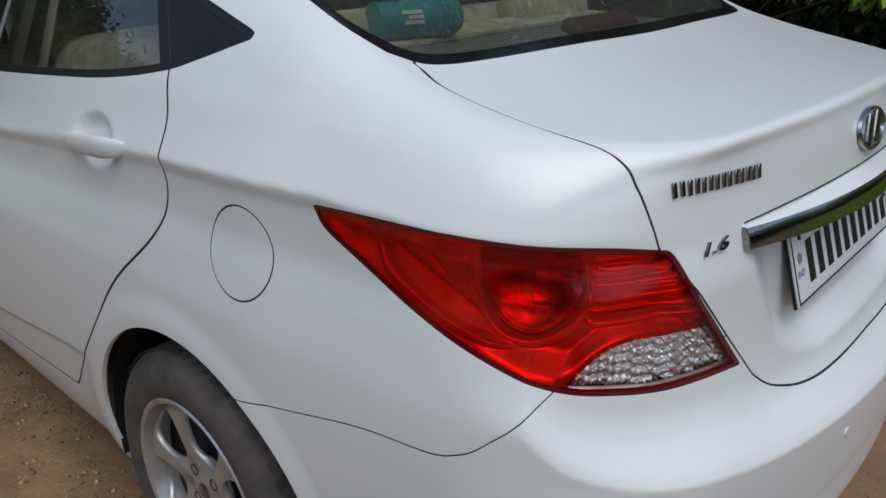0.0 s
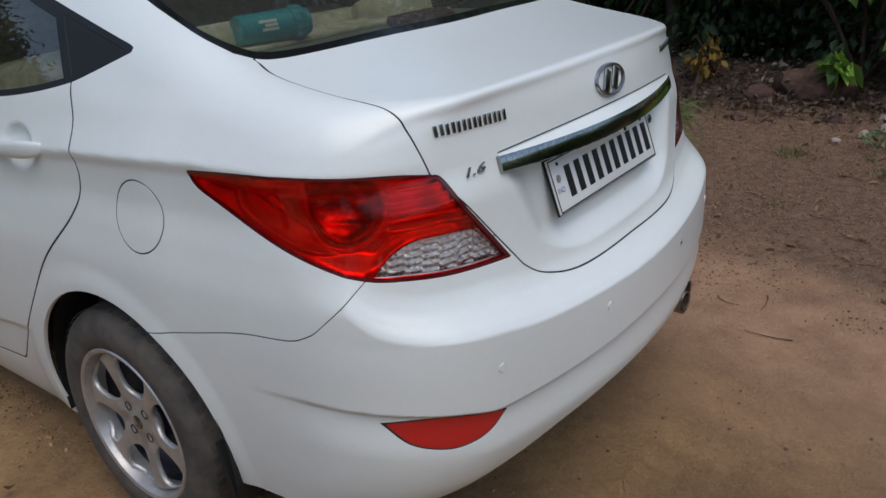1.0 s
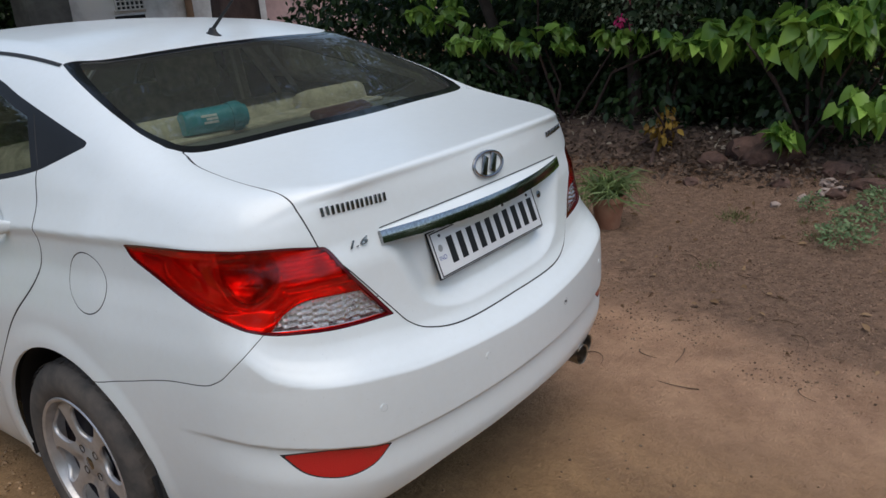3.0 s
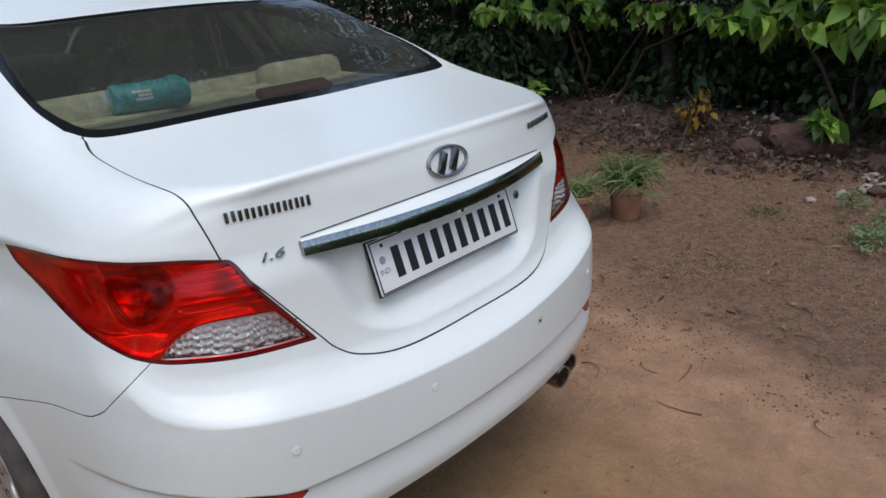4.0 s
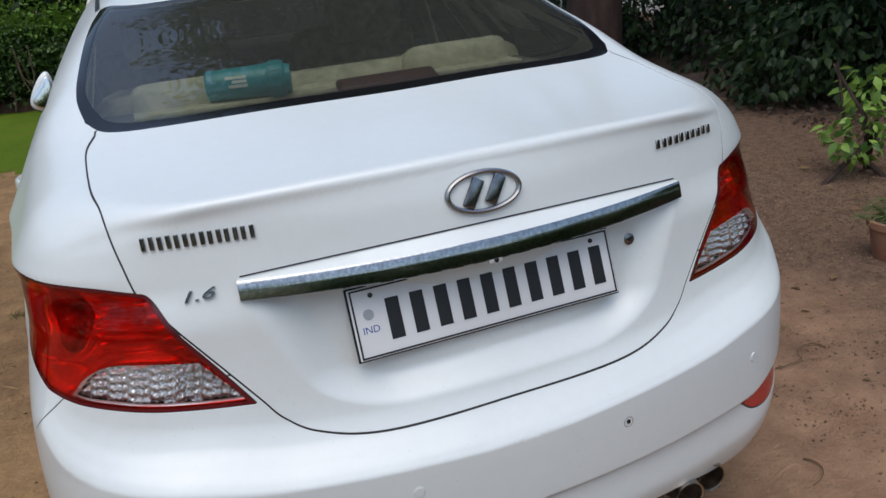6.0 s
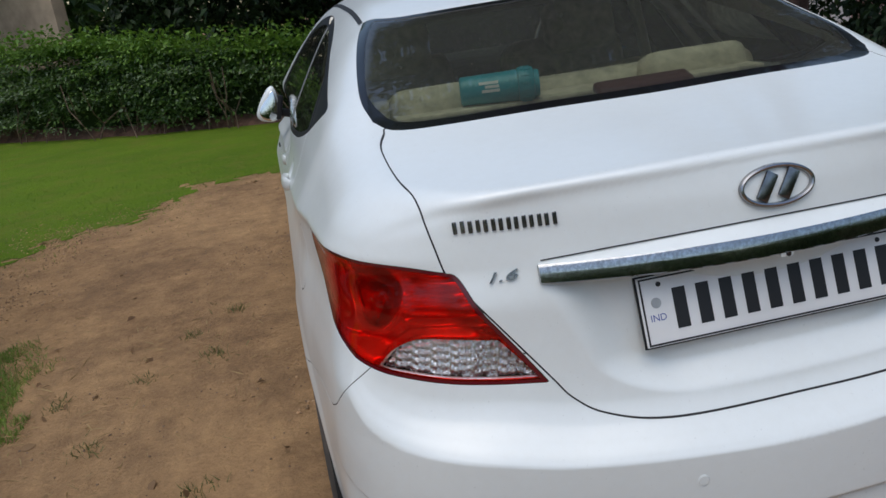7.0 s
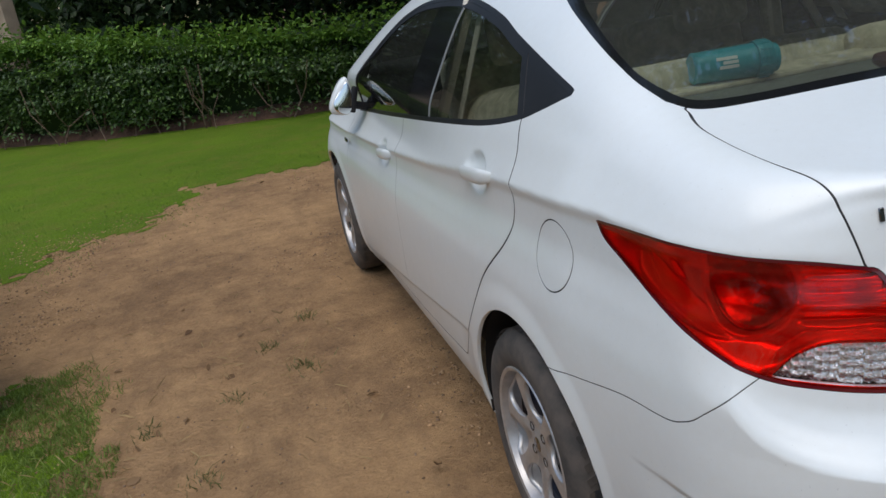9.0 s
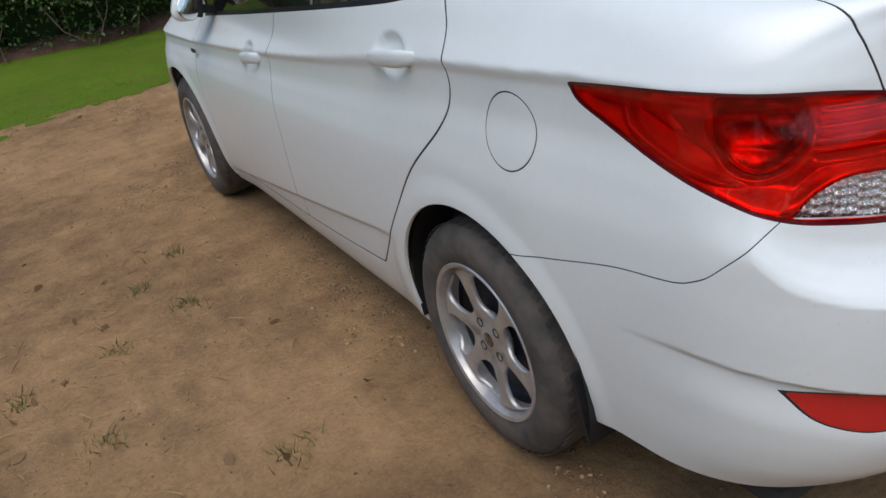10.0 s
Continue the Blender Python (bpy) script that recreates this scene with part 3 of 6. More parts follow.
# the clipped hedge behind the lawn
rnd = np.random.RandomState(11)
HEDGE = [(-11.0, 18.6), (-7.2, 14.2), (-4.4, 11.9), (-2.4, 10.65), (-0.5, 9.9), (2.2, 9.5)]
hedge_path = np.array([np.interp(np.linspace(0, 5, 60), range(6), [p[k] for p in HEDGE]) for k in (0, 1)]).T
hedge = new("hedge")
tagged(hedge, "clipped dark green hedge of small leaves", "hedge", kind="stuff")
# paler leaf colour puts the top's light in, besides young growth
lit_young_leaf = leaf_material("lit_young_leaf", (0.05, 0.12, 0.016), (0.16, 0.28, 0.04))
grey_leaf = leaf_material("grey_leaf", (0.05, 0.085, 0.035), (0.2, 0.26, 0.15), 0.35)
count = 95000
u = 59 * (rnd.uniform(0.12, 1, count) ** 0.8)
i = np.minimum(u.astype(int), 58)
f = (u - i)[:, None]
c = hedge_path[i] * (1 - f) + hedge_path[i + 1] * f
x = c[:, 0]
lumps = wave(x, c[:, 1], 8, 2.2)
top = np.interp(x, [-9, -4, -1, 2], [1.55, 1.41, 1.06, 0.95]) + 0.13 * lumps
front = rnd.uniform(0, 1, count) < 0.66
z = np.where(front, rnd.uniform(0.1, 1, count) * top, top * (1 - 0.12 * rnd.uniform(0, 1, count) ** 2))
bulge = wave(x * 1.4, z * 3, 21, 2.4)
depth = np.where(front, rnd.normal(0, 0.09, count) - 0.22 * bulge + 0.12, rnd.uniform(0, 1.1, count))
p = np.concatenate([c + depth[:, None] * np.array([0.42, 0.9]), z[:, None]], 1)
keep = (rnd.uniform(0, 1, count) < np.clip((z - 0.04 - 0.22 * ramp(-3.2, -1.4, x) - 0.42 * ramp(-6.2, -4.2, x) * np.clip(wave(x, z * 0.3, 23, 1.9) + 0.1, 0, 1)) / 0.4, 0.08, 1)) & (~front | (bulge > rnd.uniform(-1.2, 0.1, count)))
sprigs = p[rnd.uniform(0, 1, count) < 0.035].copy()
sprigs[:, 2] = np.interp(sprigs[:, 0], [-9, -4, -1, 2], [1.55, 1.41, 1.06, 0.95]) + rnd.uniform(-0.03, 0.22, len(sprigs)) * (0.5 + rnd.uniform(0, 1, len(sprigs)))
out = np.where(front[:, None], np.array([-0.4, -0.9, 0.2]), np.array([0, -0.3, 0.9]))
share = rnd.uniform(0, 1, count)
fresh = keep & ((z / top + 0.22 * lumps + rnd.normal(0, 0.1, count)) > 0.86)
dusty = keep & ~fresh & (share < 0.22 + 0.4 * ramp(-4.0, -6.5, x) + 0.25 * np.clip(bulge, 0, 1))
for name, which, leaf, size in (("leaves", keep & ~fresh & ~dusty, hedge_leaf, 0.066), ("young_leaves", fresh, lit_young_leaf, 0.06), ("dusty_leaves", dusty, grey_leaf, 0.072)):
    ob = new(name, scatter(name, p[which], size, leaf, rnd, out[which], 0.15))
    ob.parent = hedge
    tagged(ob, kind="stuff")
ob = new("sprigs", scatter("sprigs", sprigs, 0.085, lit_young_leaf, rnd, np.tile([0, -0.4, 0.9], (len(sprigs), 1)), -0.3))
ob.parent = hedge
tagged(ob, kind="stuff")
hedge_stem = plain("hedge_stem", (0.15, 0.1, 0.07), 0.9, vary=0.4, scale=14.0, grain=0.4)
for i in range(26):
    u = rnd.uniform(20, 58)
    c = hedge_path[int(u)] + np.array([0.42, 0.9]) * rnd.uniform(-0.05, 0.3)
    lean, thick = rnd.normal(0, 0.22, 2) + (0, 0.06), rnd.uniform(0.007, 0.017)
    bend = c + lean * 0.35 + rnd.normal(0, 0.05, 2)
    limbs("stem", [[(c[0], c[1], -0.02), (bend[0], bend[1], 0.24), (c[0] + lean[0], c[1] + lean[1], 0.5), (c[0] + lean[0] * 1.2, c[1] + lean[1] * 1.4 + 0.1, 0.88)]], hedge, thick, 0.6, hedge_stem)
    fork = bend + rnd.normal(0, 0.2, 2)
    limbs("stem", [[(bend[0], bend[1], 0.23), ((bend[0] + fork[0]) / 2, (bend[1] + fork[1]) / 2 - 0.02, 0.42), (fork[0], fork[1] + 0.08, 0.75)]], hedge, thick * 0.6, 0.5, hedge_stem)
# dark blocks inside the hedge stand for the shade between its leaves
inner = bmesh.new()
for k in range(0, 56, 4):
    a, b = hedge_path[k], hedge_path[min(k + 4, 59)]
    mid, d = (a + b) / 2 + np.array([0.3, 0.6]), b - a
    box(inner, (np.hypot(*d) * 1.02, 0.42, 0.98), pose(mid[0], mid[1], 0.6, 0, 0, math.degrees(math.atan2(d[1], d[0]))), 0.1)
part("shade_blocks", inner, painted_shade_leaf, hedge)

# the low bank of reddish earth that the hedge grows from
red_soil = Mat("red_soil", (0.16, 0.08, 0.05), 0.95)
red_soil.colour(red_soil.ramp(red_soil.noise(6, 7, 0.7), 0.3, 0.7, (0.045, 0.026, 0.018), (0.16, 0.085, 0.055)))
red_soil.bump(red_soil.noise(14, 6), 0.8, 0.04)
red_soil = red_soil.m
gu, gv = [g.ravel() for g in np.meshgrid(np.linspace(6, 58.9, 240), np.linspace(-0.42, 1.6, 22))]
i = gu.astype(int)
f = (gu - i)[:, None]
c = hedge_path[i] * (1 - f) + hedge_path[i + 1] * f + gv[:, None] * np.array([0.42, 0.9])
rise = -0.05 + (0.24 + 0.1 * wave(c[:, 0], c[:, 1], 71, 2.2)) * ramp(-0.02, 0.4, gv + 0.1 * wave(c[:, 0], c[:, 1], 72, 1.6))
k = (np.arange(21)[:, None] * 240 + np.arange(239)).ravel()
bank = new("hedge_bank", quick_mesh("hedge_bank", np.column_stack([c, rise]), np.stack([k, k + 1, k + 241, k + 240], 1), red_soil))
tagged(bank, "low bank of reddish earth under the hedge", "soil", kind="structure")

# lawns
def lawn(name, label, outline_pts, seed, blades, height=0.05, blade=grass_blade, ragged=1.0):
    rnd = np.random.RandomState(seed)
    poly = outline(outline_pts + outline_pts[:1], steps=12)
    xs, ys = [np.arange(poly[:, k].min() - 0.3, poly[:, k].max() + 0.3, 0.07) for k in (0, 1)]
    gx, gy = np.meshgrid(xs, ys)
    k = (np.arange(len(ys) - 1)[:, None] * len(xs) + np.arange(len(xs) - 1)).ravel()
    tri = np.concatenate([np.stack([k, k + 1, k + len(xs) + 1], 1), np.stack([k, k + len(xs) + 1, k + len(xs)], 1)])
    gx, gy = gx.ravel(), gy.ravel()
    skin = (np.stack([gx, gy, ground_height(gx, gy) + 0.003 + 0.02 * ramp(7.5, 9.0, gy)], 1), np.tile([0.0, 0.0, 1.0], (len(gx), 1)), tri)
    rim_of = inside(gx, gy, poly) + 0.09 * ragged + 0.22 * wave(gx, gy, seed, 4.5) + 0.14 * wave(gx, gy, seed + 2, 14.0) + rnd.normal(0, 0.07, len(gx))
    ob = skin_part(name, split(skin, rim_of)[0], lawn_green, None)
    tagged(ob, label, "lawn", kind="structure")
    lo, hi = poly.min(0), poly.max(0)
    at = rnd.uniform(lo, hi, (blades * 3, 2))
    d = inside(at[:, 0], at[:, 1], poly)
    keep = (d < 0.6 * rnd.uniform(0, 1, len(d)) ** 3) & (rnd.uniform(0, 1, len(d)) < np.where(d > 0, 0.7, np.where(d > -0.8, 1.0, 0.5)))
    at = at[keep][:blades]
    rim_at = rnd.uniform(lo - 0.6, hi + 0.6, (blades * 4, 2))
    d = inside(rim_at[:, 0], rim_at[:, 1], poly) + 0.18 * wave(rim_at[:, 0], rim_at[:, 1], seed, 4.5)
    tufted = ramp(-0.5, 0.9, wave(rim_at[:, 0], rim_at[:, 1], seed + 7, 16.0))
    rim_at = rim_at[(np.abs(d) < 0.3 * ragged * tufted * rnd.uniform(0, 1, len(d))) & (rim_at[:, 1] < 8)]
    at = np.concatenate([at, rim_at])
    z = 0.012 * rnd.uniform(0, 1, len(at))
    g = new("grass", scatter("grass", np.concatenate([at, z[:, None]], 1), height, blade, rnd, shape=BLADE * (2.2, 1, 1), shape_faces=BLADE_FACES, upright=True))
    g.parent = ob
    tagged(g, kind="stuff")
    return ob


lawn("lawn", "mown green lawn with a ragged edge", [(-12.0, 2.5), (-4.6, 3.9), (-3.3, 4.7), (-2.85, 4.88), (-2.72, 5.15), (-2.42, 5.42), (-2.1, 5.58), (-1.92, 5.86), (-1.82, 6.25), (-1.78, 6.62), (-1.4, 6.66), (-0.75, 6.62), (0.5, 7.0), (3.0, 7.6), (3.2, 11), (-1, 12), (-4, 14), (-9, 20), (-14, 18)], 31, 70000, 0.026)
lawn("grass_patch", "worn patch of short grass beside the tyre", [(-2.4, 2.84), (-2.26, 2.56), (-2.16, 2.3), (-2.2, 1.95), (-2.5, 1.5), (-3.4, 1.4), (-4.2, 2.2), (-3.6, 2.9), (-2.7, 2.9)], 33, 30000, 0.03, leaf_material("patch_blade", (0.085, 0.14, 0.02), (0.22, 0.29, 0.06), 0.6), 1.6)
lawn("far_lawn", "small lawn beyond the flower bed", [(4.2, -1.0), (4.3, -0.4), (5.2, -0.05), (7.5, 0.25), (11.6, 0.8), (11.6, -6), (5.0, -6), (4.3, -3)], 35, 6000, 0.06)

# tufts of weeds in the earth
weed_blade = leaf_material("weed_blade", (0.055, 0.075, 0.02), (0.17, 0.175, 0.06))


def tuft(base, size, seed, n=60):
    rnd = np.random.RandomState(seed)
    at = np.concatenate([rnd.normal(0, size * 0.45, (n, 2)), np.full((n, 1), -0.004)], 1)
    ob = new("grass_tuft", scatter("grass_tuft", at, size * 0.5, weed_blade, rnd, shape=BLADE * (1.6, 1, 1), shape_faces=BLADE_FACES, upright=True))
    ob.location = (*base, 0.0)
    return tagged(ob, "low tuft of green weeds in bare earth", "grass", "weeds in the earth", "stuff")


for k, (x, y, s) in enumerate(((-1.31, 2.43, 0.09), (-1.235, 2.98, 0.08), (-1.45, 2.72, 0.07), (-1.62, 2.3, 0.07), (-1.95, 2.2, 0.08), (-1.75, 1.75, 0.08), (-1.3, 1.3, 0.08), (3.25, 0.39, 0.12), (3.3, -0.02, 0.07), (2.3, 0.25, 0.07), (3.0, -0.12, 0.09), (1.6, 1.0, 0.06))):
    tuft((x, y), s, 50 + k, 90 if s > 0.1 else 50)

# litter: pebbles, dry leaves, twigs
rnd = np.random.RandomState(77)
PEB = np.array([(1, 0, 0), (0, 1, 0), (-1, 0, 0), (0, -1, 0), (0, 0, 0.8), (0, 0, -0.5)]) * 0.5
PEB_F = np.array([(0, 1, 4, 4), (1, 2, 4, 4), (2, 3, 4, 4), (3, 0, 4, 4), (1, 0, 5, 5), (2, 1, 5, 5), (3, 2, 5, 5), (0, 3, 5, 5)])
stone_mat = Mat("pebble", (0.3, 0.22, 0.16), 0.95, spec=0.15)
stone_mat.colour(stone_mat.ramp(stone_mat.island(), 0.0, 1.0, (0.15, 0.095, 0.06), (0.34, 0.235, 0.16)))
stone_mat = stone_mat.m
at = np.concatenate([rnd.uniform((1.2, -2.6), (5.0, 3.2), (9000, 2)), rnd.uniform((-4, -2.6), (1.2, 6.8), (3500, 2))])
dense = wave(at[:, 0], at[:, 1], 41, 1.3)
at = at[dense > rnd.uniform(-1.0, 0.8, len(at))]
at = np.concatenate([at, (ground_height(at[:, 0], at[:, 1]) + 0.001)[:, None]], 1)
ob = new("pebbles", scatter("pebbles", at, 0.013, stone_mat, rnd, droop=0.0, shape=PEB, shape_faces=PEB_F))
tagged(ob, "small stones and crumbs of earth lying on the ground", "gravel", kind="stuff")
at = np.concatenate([rnd.uniform((1.3, -1.8), (4.8, 2.8), (330, 2)), rnd.uniform((-3.5, 0.5), (-0.9, 6.4), (60, 2))])
at = np.concatenate([at, (ground_height(at[:, 0], at[:, 1]) + 0.008)[:, None]], 1)
ob = new("dry_leaves", scatter("dry_leaves", at, 0.05, dry_leaf, rnd, droop=0.0))
tagged(ob, "scattered dry brown leaves", "leaves", kind="stuff")
clod_mat = Mat("earth_clod", (0.2, 0.12, 0.08), 0.95)
clod_mat.colour(clod_mat.ramp(clod_mat.island(), 0.0, 1.0, (0.15, 0.095, 0.058), (0.56, 0.35, 0.185)))
clod_mat = clod_mat.m
soil_clod = Mat("soil_clod", (0.2, 0.12, 0.08), 0.95, spec=0.15)
soil_clod.colour(soil_clod.ramp(soil_clod.island(), 0.0, 1.0, (0.11, 0.068, 0.046), (0.38, 0.245, 0.17)))
soil_clod = soil_clod.m
at = rnd.uniform((1.15, -2.2), (4.6, 3.4), (60000, 2))
at = at[wave(at[:, 0], at[:, 1], 47, 2.2) + 1.1 * ramp(1.2, 2.4, at[:, 0]) > rnd.uniform(0.2, 1.5, len(at))]
at = np.concatenate([at, (ground_height(at[:, 0], at[:, 1]) + 0.002)[:, None]], 1)
ob = new("soil_crumbs", scatter("soil_crumbs", at, 0.0125, soil_clod, rnd, droop=0.0, shape=PEB * (1, 1, 0.55), shape_faces=PEB_F))
tagged(ob, "coarse crumbs of brown garden soil", "soil", kind="stuff")
at = rnd.uniform((-4, -2.0), (-0.7, 6.6), (46000, 2))
dense = wave(at[:, 0], at[:, 1], 45, 2.6)
at = at[dense > rnd.uniform(0.1, 1.0, len(at))]
at = np.concatenate([at, (ground_height(at[:, 0], at[:, 1]) + 0.002)[:, None]], 1)
ob = new("clods", scatter("clods", at, 0.0175, clod_mat, rnd, droop=0.0, shape=PEB * (1, 1, 0.45), shape_faces=PEB_F))
tagged(ob, "crumbled clods of dry earth", "earth", kind="stuff")
straw = leaf_material("straw", (0.2, 0.13, 0.06), (0.4, 0.29, 0.14), 0.8)
at = np.concatenate([rnd.normal((-2.35, 2.0), (0.35, 0.6), (420, 2)), rnd.normal((-1.5, 2.4), (0.3, 0.7), (150, 2)), rnd.uniform((-3.6, 4.2), (-1.2, 6.3), (160, 2))])
at = np.concatenate([at, (ground_height(at[:, 0], at[:, 1]) + 0.008)[:, None]], 1)
ob = new("straw", scatter("straw", at, 0.07, straw, rnd, droop=0.0, shape=LEAF * (0.14, 1, 0.5)))
tagged(ob, "dry straw and dead grass lying on the earth", "straw", kind="stuff")
brown_twig = plain("brown_twig", (0.12, 0.07, 0.04), 0.9, vary=0.3, scale=40)
for k in range(22):
    x, y = (rnd.uniform(0.9, 3.0), rnd.uniform(-1.1, 0.9))
    a, ln = rnd.uniform(0, 6.28), rnd.uniform(0.06, 0.17)
    z0 = float(ground_height(np.array(x), np.array(y))) + 0.004
    bend, line = rnd.normal(0, 0.9), []
    for u in np.linspace(0, 1, 7):
        line.append((x + ln * u * math.cos(a + bend * u), y + ln * u * math.sin(a + bend * u), z0 + 0.006 * math.sin(3.1 * u)))
    ob = part("twig", tube(bmesh.new(), line, 0.003, 5, 0.4), brown_twig, None)
    tagged(ob, "thin dry twig lying on the earth", "twig", "twigs on the earth", "thing")

# the flower bed beyond the car
rnd = np.random.RandomState(5)
shrub("broad_leaf_shrub", "broad-leaved bright green shrub over dark soil", (5.0, 0.35, 0), [((-0.1, 0.62, 0.98), (0.3, 0.42, 0.2), 110), ((-0.15, -0.2, 1.06), (0.42, 0.45, 0.22), 190), ((-0.1, -0.75, 1.12), (0.45, 0.45, 0.28), 150), ((-0.5, -0.45, 0.52), (0.16, 0.18, 0.13), 40), ((-0.4, 0.12, 0.3), (0.15, 0.18, 0.06), 26), ((0.2, 0.2, 1.6), (0.5, 0.8, 0.2), 110)], broad_leaf, 0.165, rnd, 9, 0.7, wide=True)
shrub("broad_leaf_shrub", "thin shrub with drooping light green leaves", (5.2, 2.75, 0), [((-0.25, 0.0, 1.02), (0.3, 0.32, 0.13), 80), ((-0.25, 0.75, 1.08), (0.35, 0.35, 0.14), 80), ((-0.2, -0.75, 1.0), (0.25, 0.26, 0.1), 45), ((-0.2, -1.35, 0.98), (0.22, 0.25, 0.1), 45), ((-0.2, 0.2, 1.62), (0.55, 0.8, 0.2), 110), ((-0.25, 1.3, 1.35), (0.35, 0.3, 0.2), 100)], broad_leaf, 0.125, rnd, 6, 0.75, wide=True)
mottled_leaf = leaf_material("mottled_leaf", (0.05, 0.08, 0.04), (0.34, 0.4, 0.26), 0.45)
flowers = shrub("flowering_shrub", "mottled grey-green shrub with pink flowers", (5.5, 1.8, 0), [((-0.2, 0, 1.45), (0.45, 0.75, 0.42), 2600), ((0.2, 0.9, 1.4), (0.4, 0.6, 0.35), 1000), ((0.3, -0.6, 1.9), (0.6, 0.9, 0.4), 1400)], mottled_leaf, 0.055, rnd, 7)
for c, n in (((-0.7, -0.02, 1.42), 44), ((-0.66, 0.12, 1.14), 22), ((-0.6, -0.35, 1.5), 18)):
    a, d = leaf_ball(rnd, c, (0.08, 0.1, 0.08), n, 0.4)
    petals = new("petals", scatter("petals", a, 0.055, pink_petal, rnd, d))
    petals.parent = flowers
    tagged(petals, "bright pink blossoms", kind="stuff")
garden_wall = part("garden_wall", box(bmesh.new(), (0.25, 7.0, 1.1), pose(12.0, -3.0, 0.5), 0.02), plain("red_wash", (0.22, 0.085, 0.06), 0.95, vary=0.4, scale=3.0), None)
tagged(garden_wall, "low reddish-brown wall beyond the lawn", "wall", kind="structure")
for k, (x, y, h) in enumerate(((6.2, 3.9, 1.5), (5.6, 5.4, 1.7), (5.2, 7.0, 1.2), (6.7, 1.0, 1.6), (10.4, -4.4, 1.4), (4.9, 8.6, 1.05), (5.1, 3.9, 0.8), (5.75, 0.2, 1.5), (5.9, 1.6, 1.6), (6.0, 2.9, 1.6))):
    shrub("garden_shrub", "dense garden shrub, its leaf colour darkened for shade", (x, y, 0), [((0, 0, h * 0.6), (0.9, 1.0, h * 0.5), 2600), ((-0.3, 0.2, h * 0.25), (0.7, 0.8, h * 0.25), 900)], painted_shade_leaf, 0.1, rnd, 6)
shrub("young_plant", "small bright green plant growing in the soil", (3.35, 2.2, 0), [((0, 0, 0.26), (0.17, 0.19, 0.15), 130), ((0.1, 0.05, 0.5), (0.14, 0.14, 0.12), 60)], broad_leaf, 0.085, rnd, 4, 0.5, category="plant")
yellow_leaf = leaf_material("yellow_leaf", (0.14, 0.075, 0.014), (0.3, 0.19, 0.03), 0.7)
shrub("yellowed_plant", "withered yellow leaves at the edge of the bed", (4.72, 1.48, 0.05), [((0, 0, 0.22), (0.11, 0.14, 0.17), 90)], yellow_leaf, 0.075, rnd, 4, 0.9, category="plant")
soil_dark = Mat("garden_soil", (0.09, 0.055, 0.04), 0.95)
soil_dark.colour(soil_dark.ramp(soil_dark.noise(14, 8, 0.75), 0.3, 0.7, (0.05, 0.032, 0.025), (0.17, 0.11, 0.08)))
soil_dark.bump(soil_dark.noise(22, 6), 0.8, 0.03)
soil_dark = soil_dark.m


def stone(base, size, seed, material, name="rock", label="weathered brown rock half sunk in the soil"):
    bm = bmesh.new()
    bmesh.ops.create_icosphere(bm, subdivisions=3, radius=1.0)
    for v in bm.verts:
        n = 1 + 0.35 * noise.noise(v.co * 1.6 + Vector((seed * 3.1, 0, 0))) + 0.12 * noise.noise(v.co * 4 + Vector((0, seed, 0)))
        v.co = Vector((v.co.x * size[0], v.co.y * size[1], v.co.z * size[2])) * n
    ob = part(name, bm, material, None)
    ob.location = (*base, size[2] * 0.35)
    return tagged(ob, label, "rock", "rocks along the bed", "thing")


rock_mat = Mat("brown_rock", (0.16, 0.1, 0.075), 0.9)
rock_mat.colour(rock_mat.ramp(rock_mat.noise(9, 7, 0.7), 0.3, 0.7, (0.05, 0.027, 0.021), (0.15, 0.082, 0.06)))
rock_mat.bump(rock_mat.noise(20, 7), 0.8, 0.02)
rock_mat = rock_mat.m
pale_rock = plain("pale_stone", (0.34, 0.26, 0.22), 0.9, vary=0.25, scale=18)
for k, (x, y, a, b, c) in enumerate(((4.72, 0.62, 0.22, 0.28, 0.22), (4.52, 0.98, 0.1, 0.12, 0.09), (4.55, 0.05, 0.12, 0.15, 0.08), (4.25, -0.2, 0.09, 0.12, 0.06), (4.1, 0.35, 0.06, 0.08, 0.05), (3.95, 0.95, 0.05, 0.06, 0.04), (3.75, -0.25, 0.05, 0.05, 0.035), (3.95, -0.05, 0.05, 0.07, 0.04))):
    stone((x, y), (a, b, c), k, rock_mat)
mound = grid_mesh("soil_bank", np.arange(4.2, 9.01, 0.12), np.arange(-1.2, 9.5, 0.12), lambda x, y: -0.06 + (0.22 + 0.05 * wave(x, y, 61, 2.0)) * ramp(4.25, 5.2, x + 0.25 * wave(y, x, 62, 1.1)) * ramp(-1.2, 0.3, y), soil_dark)
tagged(mound, "raised bank of dark garden soil", "soil", kind="structure")

weed_leaf = leaf_material("weed_leaf", (0.07, 0.12, 0.05), (0.2, 0.28, 0.13), 0.6)
for x, y, r, n in ((2.95, -0.3, 0.2, 360), (3.35, -0.33, 0.2, 300), (3.85, -0.38, 0.2, 340), (3.55, 0.0, 0.12, 150)):
    shrub("weed", "low grey-green leafy weed creeping over the soil", (x, y, 0), [((0, 0, 0.05), (r, r * 0.8, 0.07), n), ((r * 0.5, r * 0.3, 0.04), (r * 0.7, r * 0.6, 0.06), n // 2)], weed_leaf, 0.03, rnd, 0, -0.1, category="weed")
at = np.concatenate([rnd.normal((4.6, 1.1), (0.35, 1.1), (2600, 2)), rnd.uniform((4.0, -0.4), (6.0, 4.5), (1500, 2))])
